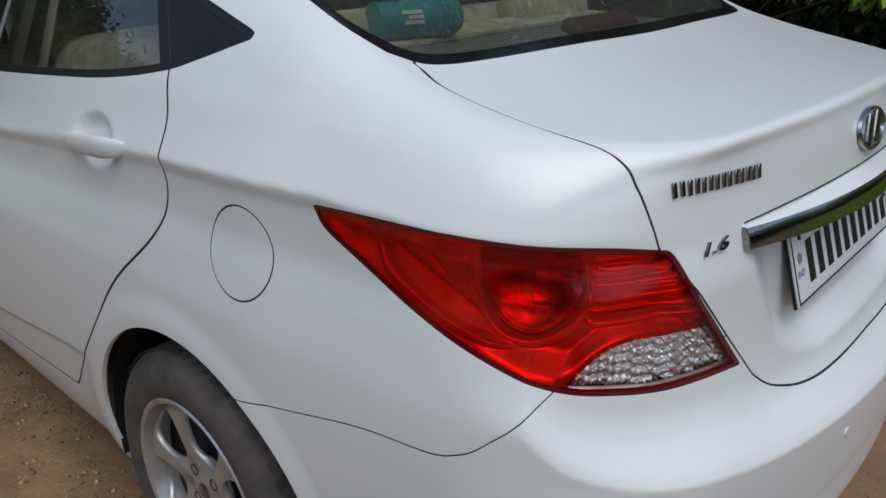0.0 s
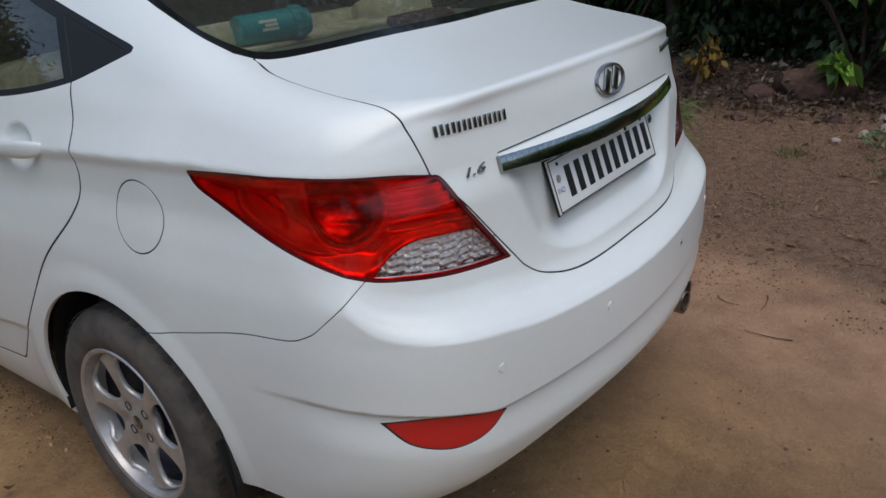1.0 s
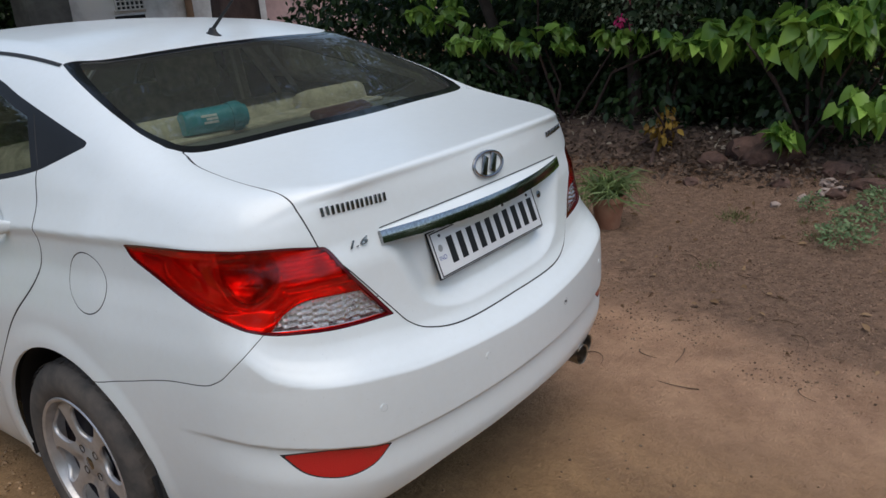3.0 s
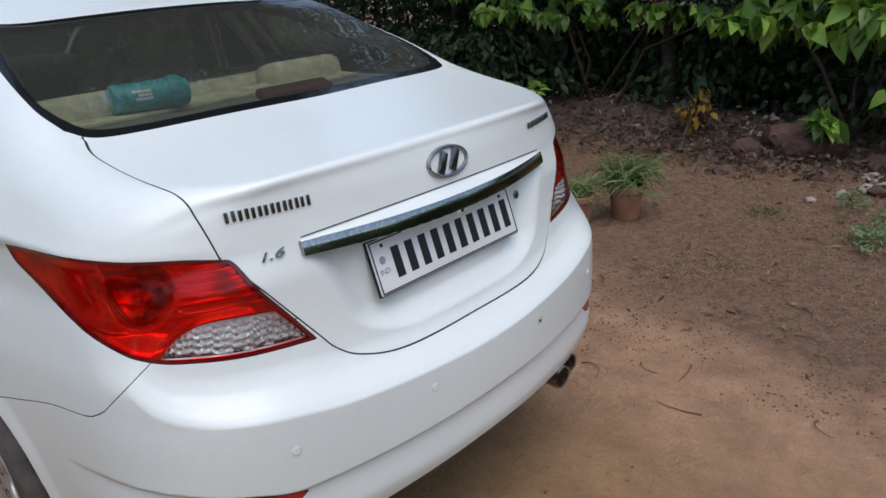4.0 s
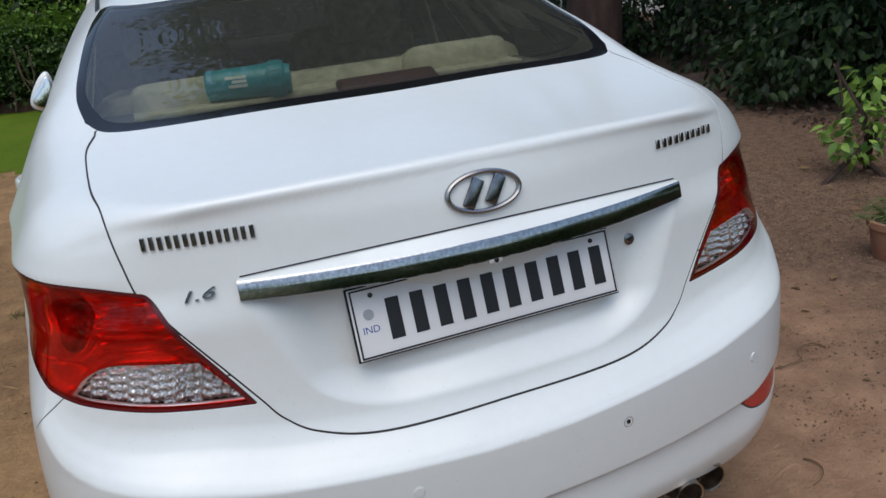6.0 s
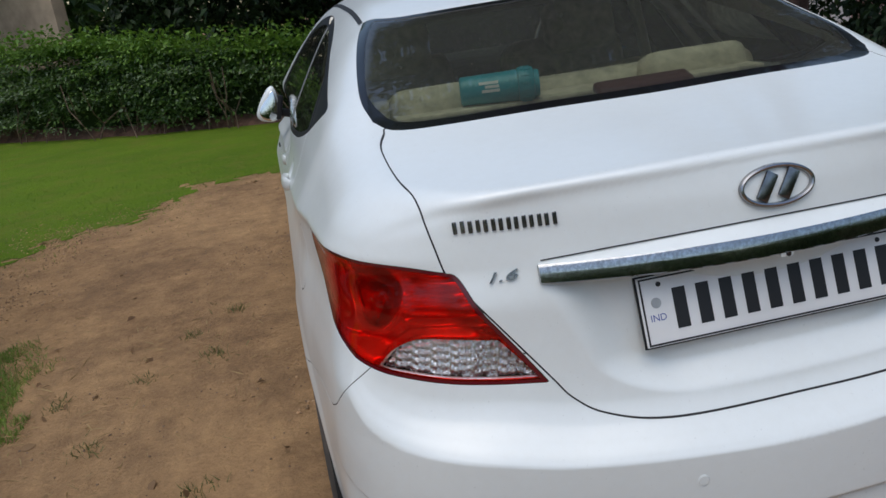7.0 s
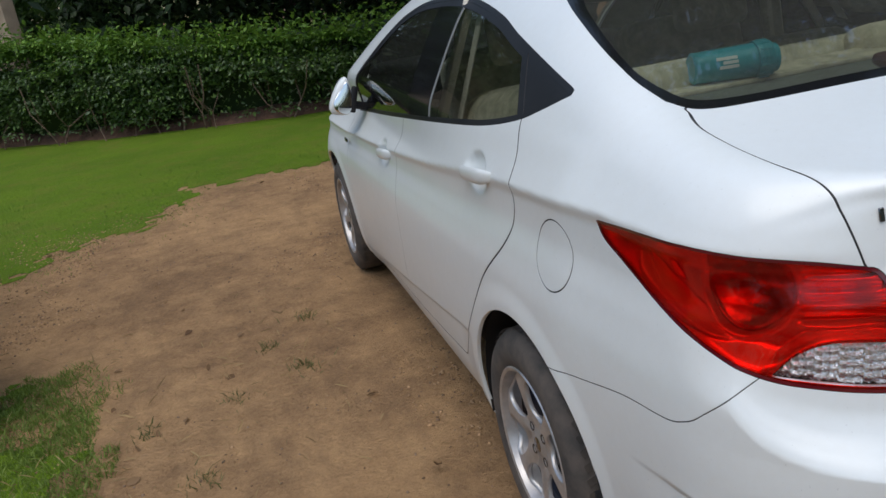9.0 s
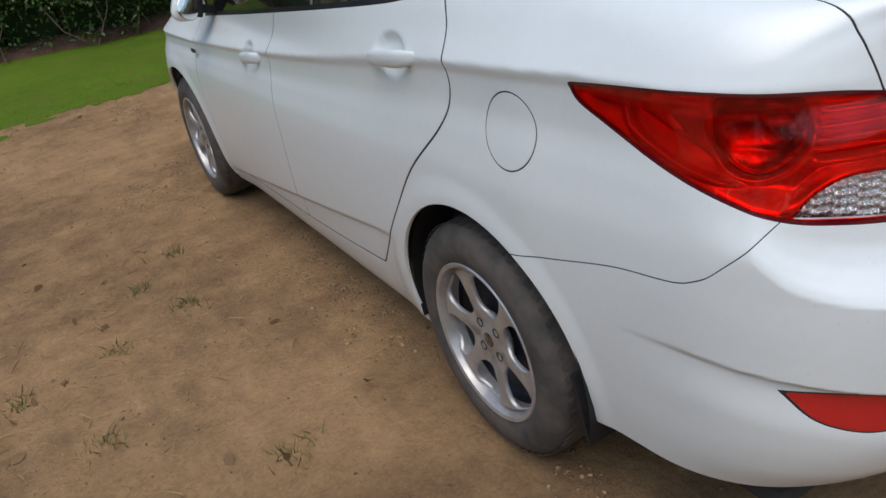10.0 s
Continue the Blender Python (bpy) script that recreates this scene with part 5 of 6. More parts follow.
# black strips lie almost flush in the panel gaps, for their shade
for strip in seams:
    for half in halves(strip):
        if len(half[2]):
            skin_part("seal", half, black_rubber, car, inward=0.0009)

pane, band = cut(rear_glass, lambda p: glass_field(p, PANE), 0.0)
rear_window = skin_part("rear_window", pane, rear_glass_mat, car, "tinted sloping rear window", inward=0.002)
rear_window.visible_shadow = False
skin_part("black_border", band, black_gloss, rear_window, inward=0.001, rim=0.006)
front_window = skin_part("windscreen", windscreen, side_glass_mat, car, inward=0.003)
front_window.visible_shadow = False

# Side windows: dark frame all round, two panes, a black pillar and a black corner piece.
for half in halves(side_glass):
    def ahead(sheet, y):
        return sheet[0][:, 1] - (y + 0.88 * (sheet[0][:, 2] - 1.148))

    def along(sheet, y):
        return sheet[0][:, 1] - (y + 0.2 * (sheet[0][:, 2] - 1.066))

    edge, glassy = split(half, -(flank(half[0], SIDE) + 0.013))
    quarter, glassy = split(glassy, ahead(glassy, 1.020))
    gap, glassy = split(glassy, ahead(glassy, 1.026))
    post, glassy = split(glassy, ahead(glassy, 1.060))
    rail, glassy = split(glassy, -(flank(glassy[0], SIDE) + 0.016 + 0.013 * ramp(1.16, 1.24, glassy[0][:, 2])))
    rear_pane, onward = split(glassy, along(glassy, 1.745))
    channel, onward = split(onward, along(onward, 1.757))
    pillar, front_pane = split(onward, along(onward, 2.012))
    frame_ob = skin_part("window_frame", edge, black_trim, car, inward=0.0015, rim=0.006)
    skin_part("corner_piece", quarter, black_trim, frame_ob, "matt black plastic window corner", inward=0.003, rim=0.004)
    skin_part("seal", gap, black_rubber, frame_ob, inward=0.004)
    skin_part("door_post", post, black_trim, frame_ob, inward=0.0025, rim=0.005)
    skin_part("window_rail", rail, black_trim, frame_ob, inward=0.003, rim=0.004)
    skin_part("window_channel", channel, channel_grey, frame_ob, "grey window channel", inward=0.003, rim=0.003)
    skin_part("pillar_cover", pillar, black_gloss, frame_ob, inward=0.002, rim=0.004)
    for name, pn in (("rear_side_window", rear_pane), ("front_side_window", front_pane)):
        ob = skin_part(name, pn, side_glass_mat, car, inward=0.005)
        ob.visible_shadow = False


# ---- tail lamps ----
def mirrored(skin):
    p, n, tri = skin
    return p * (-1, 1, 1), n * (-1, 1, 1), tri[:, ::-1]


fine = sheet(radians(1) * np.linspace(136, 172, 260), radians(1) * np.linspace(68, 20, 420))


def lamp_depth(e, z):
    """How far the lamp's inner bowl lies behind its lens: a dish with a round reflector, a curved rib and fins."""
    rim_off = -inside(e, z, LAMP)
    d = 0.004 + 0.03 * ramp(0.004, 0.05, rim_off)
    r = np.hypot((e - 0.6) / 1.15, z - 0.968)
    d = d + (0.026 * (1 - np.clip(r / 0.062, 0, 1) ** 2) + 0.006) * ramp(0.0, 0.006, 0.072 - r)
    d = d - 0.009 * np.exp(-((r - 0.074) / 0.005) ** 2) * ramp(0.0, 0.05, 1.01 - z)
    fins = (1 - ramp(0.5, 0.52, e)) * ramp(0.903, 0.915, z)
    d = d + fins * 0.007 * np.sin((z - 0.9) * 2 * math.pi / 0.0185)
    far = np.hypot((e - 0.60) / 1.5, (z - 1.0) / 0.75)
    d = d - 0.015 * np.exp(-((far - 0.15) / 0.005) ** 2) * ramp(0.6, 0.66, e)
    d = d - 0.008 * np.exp(-((far - 0.112) / 0.004) ** 2) * ramp(0.66, 0.7, e) * ramp(0.94, 0.96, z)
    d = 0.013 + (d - 0.013) * ramp(0.0, 0.02, inside(e, z, CLEAR))
    return np.maximum(d, 0.0035) + 0.0012 * np.sin(e * 70) * np.sin(z * 55)


def rough_mesh(name, p, tri, material, parent, label=""):
    me = bpy.data.meshes.new(name)
    me.from_pydata(p.tolist(), [], tri.tolist())
    me.polygons.foreach_set("use_smooth", np.ones(len(me.polygons), bool))
    me.materials.append(material)
    ob = new(name, me)
    ob.parent = parent
    return tagged(ob, label)


lamp_skin, _ = split(fine, inside(aside(fine[0]), fine[0][:, 2], LAMP) + 0.0005)
border, lit = split(lamp_skin, -(inside(aside(lamp_skin[0]), lamp_skin[0][:, 2], LAMP) + 0.0052))
clear, red = split(lit, inside(aside(lit[0]), lit[0][:, 2], CLEAR))
for way in (lambda s: s, mirrored):
    lamp = skin_part("tail_lamp", way(border), lamp_edge, car, "long pointed red tail lamp with a clear lower part", inward=0.0003, rim=0.02)
    ob = skin_part("red_cover", way(red), red_lens, lamp, "glossy red lens", inward=0.0005)
    ob.visible_shadow = False
    ob = skin_part("clear_cover", way(clear), clear_lens, lamp, "clear ribbed lens", inward=0.0005)
    ob.visible_shadow = False
    p, n, tri = way(red)
    e, z = aside(p), p[:, 2]
    deep = (p - n * lamp_depth(e, z)[:, None], n, tri)
    bulb, rest = split(deep, np.hypot((e - 0.6) / 1.15, z - 0.968) - 0.068)
    rough_mesh("red_bowl", rest[0], rest[2], lamp_white, lamp)
    rough_mesh("bulb_reflector", bulb[0], bulb[2], lamp_dark, lamp)
    p, n, tri = way(clear)
    e, z = aside(p), p[:, 2]
    ribs = 0.014 + 0.006 * np.abs(np.sin(e * 290 + 0.3 * np.sin(z * 90))) + 0.0035 * np.sign(np.sin(z * 470 + 0.8 * np.sin(e * 50))) * np.sin(e * 97) - 0.01 * np.exp(-((e - 0.385) / 0.003) ** 2)
    rough_mesh("clear_bowl", p - n * ribs[:, None], tri, lamp_silver, lamp)


# ---- badges, plate and trim on the tail ----
def on_tail(x, z, out=0.0):
    p, n = touch(x, z)
    return p + n * out, n


def tail_pose(x, z, out=0.0):
    """A pose on the tail: x to the viewer's right, y up, z out of the skin."""
    p, n = on_tail(x, z, out)
    across = (Vector((1, 0, 0)) - n * n.x).normalized()
    return Matrix.Translation(p) @ Matrix((across, n.cross(across), n)).transposed().to_4x4()


def ribbon(bm, line, section):
    """Sweeps a closed section, a function of the step that gives points, along a count of steps."""
    rings = [[bm.verts.new(q) for q in section(s)] for s in line]
    for a, b in zip(rings, rings[1:]):
        for k in range(len(a)):
            bm.faces.new((a[k], a[(k + 1) % len(a)], b[(k + 1) % len(b)], b[k]))
    bm.faces.new(rings[0][::-1])
    bm.faces.new(rings[-1])
    return bm


def garnish(x, bits):
    """Corners of the strip's section at x: height, and how far behind the lid's face."""
    u = abs(x) / 0.415
    out = 0.006 + 0.012 * (1 - u ** 2.2)
    top, ridge, low = 1.008 + 0.018 * (1 - u * u), 1.008 - 0.001 * (1 - u * u), 0.979 - 0.006 * (1 - u * u)
    face = on_tail(x, 1.03)[0].y - 0.006
    spots = {"top": (top, -0.001), "ridge": (ridge, out), "edge": (ridge - 0.0025, out + 0.0025), "mid": ((ridge + low) / 2, out + 0.0065), "face": (low, out + 0.0098), "low": (low - 0.003, out + 0.006),
             "back": (low + 0.004, -0.05), "root": (top - 0.004, -0.05)}
    return [Vector((x, (on_tail(x, top)[0].y if b == "top" else face) - spots[b][1], spots[b][0])) for b in bits]


bm = ribbon(bmesh.new(), np.linspace(-0.415, 0.415, 41), lambda x: garnish(x, ("top", "ridge", "root")))
strip_body = part("boot_garnish", bm, white_paint, car)
bm = ribbon(bmesh.new(), np.linspace(-0.417, 0.417, 41), lambda x: garnish(x, ("ridge", "edge", "mid", "face", "low", "back")))
part("chrome_strip", bm, strip_chrome, strip_body, "bright chrome strip above the number plate")
bm = tube(bmesh.new(), [on_tail(x, 1.012 + 0.016 * (1 - (x / 0.415) ** 2), 0.0)[0] for x in np.linspace(-0.41, 0.41, 24)], 0.0014, 6)
part("garnish_gap", bm, black_rubber, strip_body)

# camera button under the strip, lock beside the plate
bm = box(bmesh.new(), (0.026, 0.022, 0.012), pose(-0.005, 0.036, 0.970), 0.004)
part("boot_handle", bm, white_paint, car)
bm = lathe(bmesh.new(), [(0.0, 0.003), (0.004, 0.003), (0.0042, 0.0), (0.0, 0.0)], pose(-0.005, 0.0245, 0.970, 90, 0, 0), 12)
part("handle_eye", bm, black_gloss, car)
m = tail_pose(0.306, 0.914, 0.001)
lock = part("boot_lock", lathe(bmesh.new(), [(0.0, 0.004), (0.008, 0.004), (0.011, 0.002), (0.0115, -0.004), (0.0, -0.004)], m, 20), badge_chrome, car)
part("keyhole", box(bmesh.new(), (0.002, 0.008, 0.002), m @ pose(0, 0, 0.0045)), black_rubber, lock)

# number plate, its border and characters as plain bars
tilt = math.degrees(math.atan2(0.038, 0.112))
plate_m = pose(0, 0.071, 0.893, 90 - tilt, 0, 0)
plate = part("number_plate", box(bmesh.new(), (0.5, 0.12, 0.004), plate_m @ pose(0, 0, 0), 0.0015), plate_white, car, "white number plate with black characters")
for w, h, x, y in ((0.494, 0.003, 0, 0.0565), (0.494, 0.003, 0, -0.0565), (0.003, 0.114, -0.2455, 0), (0.003, 0.114, 0.2455, 0)):
    part("plate_border", box(bmesh.new(), (w, h, 0.001), plate_m @ pose(x, y, 0.0026)), ink_black, plate)
for i in range(10):
    part("plate_bar", box(bmesh.new(), (0.0235, 0.07, 0.0014), plate_m @ pose(-0.178 + i * 0.0438, 0.0 - 0.001, 0.0026), 0.0), ink_black, plate)
for x in (-0.212, 0.212):
    part("plate_screw", lathe(bmesh.new(), [(0, 0.003), (0.004, 0.002), (0.0045, 0)], plate_m @ pose(x, 0.045, 0.002), 12), ink_black, plate)
part("plate_backing", box(bmesh.new(), (0.506, 0.126, 0.005), plate_m @ pose(0, 0, -0.0046), 0.002), black_trim, plate)


def lettering(name, words, size, m, material, parent, depth=0.0, shear=0.0):
    """Words as one mesh, in the built-in font."""
    font = bpy.data.curves.new(name, "FONT")
    font.body, font.size, font.extrude, font.shear = words, size, depth, shear
    font.align_x, font.align_y = "CENTER", "CENTER"
    tmp = bpy.data.objects.new(name, font)
    me = bpy.data.meshes.new_from_object(tmp)
    bpy.data.objects.remove(tmp)
    me.materials.clear()
    me.materials.append(material)
    ob = new(name, me)
    ob.parent = parent
    ob.matrix_basis = m
    return ob


lettering("plate_country", "IND", 0.017, plate_m @ pose(-0.2215, -0.012, 0.0026), ink_blue, plate)
part("plate_seal", lathe(bmesh.new(), [(0, 0.0012), (0.009, 0.0012), (0.009, 0)], plate_m @ pose(-0.2215, 0.014, 0.002), 20), alloy, plate)
tagged(lettering("engine_badge", "1.6", 0.034, tail_pose(-0.479, 0.9925, 0.003) @ Matrix.Diagonal((1.35, 0.72, 1, 1)), badge_chrome, car, 0.002, 0.35), "small chrome engine-size badge")

# the maker's and the model's words as rows of plain chrome bars, the maker's sign as an oval with slanted bars
for count, x0, x1, z, h in ((7, -0.531, -0.384, 1.0795, 0.021), (5, 0.386, 0.516, 1.083, 0.0165)):
    row = new("word_badge")
    row.parent = car
    step = (x1 - x0) / (count - 1)
    for i in range(count):
        m = tail_pose(x0 + i * step, z, 0.002)
        bm = box(bmesh.new(), (step * 0.3, h, 0.004), m @ pose(-step * 0.27, 0, 0), 0.001, 1)
        box(bm, (step * 0.3, h, 0.004), m @ pose(step * 0.27, 0, 0), 0.001, 1)
        part("badge_bar", bm, badge_chrome, row)

m = tail_pose(0.0, 1.078, 0.004)
bm = bmesh.new()
rings = []
for a in np.arange(48) * 2 * math.pi / 48:
    c = Vector((0.0655 * math.cos(a), 0.0325 * math.sin(a), 0))
    out = Vector((math.cos(a), 1.4 * math.sin(a), 0)).normalized()
    rings.append([bm.verts.new(m @ (c + out * dx + Vector((0, 0, dz)))) for dx, dz in ((-0.0045, -0.004), (-0.003, 0.002), (0, 0.0035), (0.003, 0.002), (0.0045, -0.004))])
for a, b in zip(rings, rings[1:] + rings[:1]):
    for k in range(4):
        bm.faces.new((a[k], a[k + 1], b[k + 1], b[k]))
sign = part("oval_badge", bm, emblem_chrome, car, "oval chrome maker's badge")
for x, turn in ((-0.02, -32), (0.02, -32)):
    part("slanted_bar", box(bmesh.new(), (0.022, 0.052, 0.006), m @ pose(x, 0, 0.001, 0, 0, turn), 0.003), badge_chrome, sign)

# parking sensors and exhaust tips
for x, mat in ((-0.546, white_paint), (-0.208, white_paint), (0.2, black_trim), (0.546, white_paint)):
    m = tail_pose(x, 0.628, 0.0)
    s_ob = part("parking_sensor", lathe(bmesh.new(), [(0, 0.0018), (0.0085 if mat is white_paint else 0.004, 0.0016), (0.0092 if mat is white_paint else 0.0045, -0.002)], m, 20), mat, car)
    part("sensor_ring", lathe(bmesh.new(), [(0.0092, 0.0), (0.0095, 0.0009), (0.0105, 0.0009), (0.0108, -0.001)], m, 20), mat if mat is white_paint else alloy, s_ob)
for x, y in ((0.375, -0.02), (0.452, 0.005)):
    pipe = part("exhaust_tip", lathe(bmesh.new(), [(0.03, 0.0), (0.0335, -0.002), (0.0345, 0.004), (0.034, 0.3), (0.028, 0.3), (0.0295, 0.006), (0.03, 0.0)], pose(x, y + 0.012, 0.365, -87, 0, -4), 28), pipe_steel, car, "round dusty steel exhaust pipe end")
    part("pipe_inside", lathe(bmesh.new(), [(0, 0.06), (0.0285, 0.06)], pose(x, y + 0.012, 0.365, -87, 0, -4), 20), pipe_dust, pipe)

# aerial
aerial = part("roof_aerial", lathe(bmesh.new(), [(0, 0.03), (0.009, 0.028), (0.014, 0.015), (0.03, 0.002), (0.032, 0)], pose(0, 1.16, 1.43, 8), 20), black_rubber, car, "short black roof aerial")
aerial.data.transform(Matrix.Translation((0, 1.16, 0)) @ Matrix.Diagonal((0.75, 1.5, 1, 1)) @ Matrix.Translation((0, -1.16, 0)))
part("aerial_rod", tube(bmesh.new(), [(0, 1.155, 1.452), (0.008, 1.105, 1.495), (0.016, 1.05, 1.54)], 0.0065, 8, 0.6), black_rubber, aerial)

# door handles, mirrors, mud flaps, roof trims, side repeaters
for sx in (-1, 1):
    for y, z, x in ((1.222, 0.988, 0.805), (2.375, 0.852, 0.816)):
        bm = bmesh.new()
        rings = []
        for u in np.sin(np.linspace(-1.5, 1.5, 17) * math.pi / 3.06):
            full = math.sqrt(1 - abs(u) ** 3.2)
            p = (sx * (x - 0.01 + 0.027 * (1 - u ** 4)), y + 0.134 * u, z - 0.014 * u)
            rings.append([bm.verts.new((p[0] + sx * 0.009 * full * math.cos(a), p[1], p[2] + (0.021 - 0.004 * u) * full * math.sin(a))) for a in np.arange(12) * math.pi / 6])
        for a, b in zip(rings, rings[1:]):
            for k in range(12):
                bm.faces.new((a[k], a[(k + 1) % 12], b[(k + 1) % 12], b[k]))
        bm.faces.new(rings[0])
        bm.faces.new(rings[-1])
        part("door_handle", bm, white_paint, car)
    bm = bmesh.new()
    bmesh.ops.create_uvsphere(bm, u_segments=28, v_segments=16, radius=1.0)
    for v in bm.verts:
        x, y, z = v.co
        x, z = [math.copysign(abs(c) ** 0.75, c) for c in (x, z)]
        v.co = (sx * (0.865 + 0.05 * x * (1 - 0.42 * z) - 0.018 * z), 2.93 + (0.085 * y if y > 0 else 0.03 * y), 1.035 + 0.084 * z * (1 - 0.15 * x))
    mirror = part("door_mirror", bm, white_paint, car, "white door mirror shell")
    bm = bmesh.new()
    bmesh.ops.create_uvsphere(bm, u_segments=24, v_segments=12, radius=1.0)
    for v in bm.verts:
        v.co = (sx * (0.864 + 0.041 * v.co.x * (1 - 0.35 * v.co.z) - 0.018 * v.co.z), 2.898 + 0.004 * v.co.y + 0.009 * v.co.z, 1.028 + 0.068 * v.co.z * (1 - 0.3 * v.co.x))
    part("mirror_glass", bm, mirror_silver, mirror, "silvered mirror glass")
    part("mirror_hinge", box(bmesh.new(), (0.026, 0.05, 0.12), pose(sx * 0.815, 2.915, 1.015, 0, sx * -16, 0), 0.01), black_trim, mirror)
    part("mirror_foot", box(bmesh.new(), (0.12, 0.06, 0.035), pose(sx * 0.775, 2.95, 0.975, 0, sx * -18, 0), 0.012), black_trim, mirror)
    part("mud_flap", box(bmesh.new(), (0.15, 0.012, 0.17), pose(sx * 0.738, 0.6, 0.29, -14, 0, sx * 4), 0.004), black_rubber, car)
    part("side_repeater", box(bmesh.new(), (0.008, 0.06, 0.018), pose(sx * 0.853, 3.12, 0.80), 0.004), dark_chrome, car)
    trim_skin = split(whole, np.abs(whole[0][:, 0] - sx * (0.535 - 0.02 * (whole[0][:, 1] - 1.2))) - 0.006)[0]
    trim_skin = split(trim_skin, np.abs(trim_skin[0][:, 1] - 1.95) - 0.79)[0]
    trim_skin = split(trim_skin, 1.3 - trim_skin[0][:, 2])[0]
    skin_part("roof_trim", trim_skin, black_rubber, car, inward=-0.002)


# ---- wheels ----
def make_wheel(parent):
    """A wheel that faces -x, its axle along x, at the origin."""
    axle = pose(0, 0, 0, 0, -90, 0)
    wheel = new("wheel")
    wheel.parent = parent
    r = 0.3165
    profile = [(0.21, -0.083), (0.216, -0.09), (0.24, -0.0965), (0.262, -0.097), (0.288, -0.09), (0.305, -0.075), (r - 0.003, -0.06), (r, -0.03), (r, 0.03), (r - 0.003, 0.06), (0.305, 0.075), (0.288, 0.09), (0.262, 0.097), (0.24, 0.0965), (0.216, 0.09), (0.21, 0.083)]
    tyre = part("tyre", lathe(bmesh.new(), profile, axle, 72), tyre_rubber, wheel)
    bm = bmesh.new()
    for k in range(60):
        a = k * 6
        for s, off in ((-1, 0), (1, 3)):
            box(bm, (0.034, 0.018, 0.0012), axle @ pose(0, 0, 0, 0, 0, a + off) @ pose(r - 0.0027, 0, s * 0.055, 0, 90, 0) @ pose(0, 0, 0, 0, 0, 18 * s))
    tagged(part("tread", bm, tyre_rubber, tyre, smooth=False), kind="stuff")
    rim = part("rim", lathe(bmesh.new(), [(0.21, 0.084), (0.2165, 0.09), (0.213, 0.0935), (0.204, 0.09), (0.197, 0.07), (0.188, 0.01), (0.19, -0.08), (0.21, -0.088)], axle, 64), alloy, wheel)
    hub = part("hub", lathe(bmesh.new(), [(0, 0.071), (0.03, 0.071), (0.034, 0.068), (0.05, 0.066), (0.068, 0.06), (0.072, 0.045), (0.05, 0.02), (0, 0.02)], axle, 36), alloy, wheel)
    # the cast face: a dished disc with six rounded windows
    d, a = [g.ravel() for g in np.meshgrid(np.linspace(0.03, 0.2055, 30), np.linspace(0, 2 * math.pi, 241), indexing="ij")]
    h = 0.058 + 0.02 * np.sin(np.clip(d / 0.2, 0, 1) * math.pi * 0.55) - 0.03 * ramp(0.185, 0.206, d)
    spoke = np.cos((a - 0.2) * 6)
    h = h + 0.004 * spoke * ramp(0.06, 0.1, d) * (1 - ramp(0.16, 0.2, d))
    fall = 0.05 * np.cos(np.clip(d / 0.2, 0, 1) * math.pi * 0.55) - 0.06 * ramp(0.185, 0.2, d)
    swing = -0.004 * 6 * np.sin((a - 0.2) * 6) / d
    n = np.stack([-1 + 0 * d, -fall * np.cos(a) + swing * np.sin(a), -fall * np.sin(a) - swing * np.cos(a)], 1)
    n /= np.linalg.norm(n, axis=1, keepdims=True)
    i = (np.arange(29)[:, None] * 241 + np.arange(240)).ravel()
    tri = np.concatenate([np.stack([i, i + 241, i + 242], 1), np.stack([i, i + 242, i + 1], 1)])
    disc = (np.stack([-h, d * np.cos(a), d * np.sin(a)], 1), n, tri[:, ::-1])
    ang = (np.arctan2(disc[0][:, 2], disc[0][:, 1]) - 0.2) % (math.pi / 3) - math.pi / 6
    rr = np.hypot(disc[0][:, 1], disc[0][:, 2])
    hole = ((np.abs(rr - 0.139) / 0.057) ** 2.8 + (np.abs(ang * rr) / (0.055 + 0.4 * (rr - 0.14))) ** 2.4 - 1) * 0.03
    skin_part("wheel_face", split(disc, hole)[1], alloy, rim, rim=0.014)
    for k in range(4):
        part("wheel_bolt", lathe(bmesh.new(), [(0, 0.066), (0.008, 0.066), (0.01, 0.063), (0.0105, 0.069), (0.0135, 0.069), (0.014, 0.055)], axle @ pose(0, 0, 0, 0, 0, 45 + 90 * k) @ pose(0.05, 0, 0), 12), dark_chrome, hub)
    part("hub_badge", lathe(bmesh.new(), [(0, 0.0725), (0.019, 0.072), (0.021, 0.0705)], axle, 24), badge_chrome, hub)
    # drum widened to the rim, so its dark face stands for shade inside
    part("brake_drum_shade", lathe(bmesh.new(), [(0, 0.04), (0.1, 0.038), (0.115, 0.026), (0.16, 0.024), (0.17, 0.034), (0.191, 0.036), (0.189, -0.05)], axle, 40), brake_shade_dark, wheel)
    return wheel


first = make_wheel(car)
first.location = (-0.745, HUB_Y, HUB_Z)
for x, y, turn in ((-0.78, FRONT_Y, 0), (0.745, HUB_Y, 180), (0.78, FRONT_Y, 180)):
    copy_thing(first, pose(x, y, HUB_Z, 25, 0, turn))
# wheel housings, floor pan and sills under the body
for y in (0.93, 3.5):
    for sx in (-1, 1):
        bm = bmesh.new()
        arc = [radians(a) for a in range(-14, 195, 8)]
        outer = [[bm.verts.new((sx * x, y + 0.374 * math.cos(a), 0.315 + 0.374 * math.sin(a))) for a in arc] for x in (0.86 - 0.035, 0.5)]
        for a, b, c, d in zip(outer[0], outer[0][1:], outer[1][1:], outer[1]):
            bm.faces.new((a, b, c, d))
        bm.faces.new(outer[1])
        part("wheel_housing", bm, black_rubber, car)
part("floor_pan", box(bmesh.new(), (1.36, 4.0, 0.05), pose(0, 2.2, 0.24), 0.01), dark_lining, car)
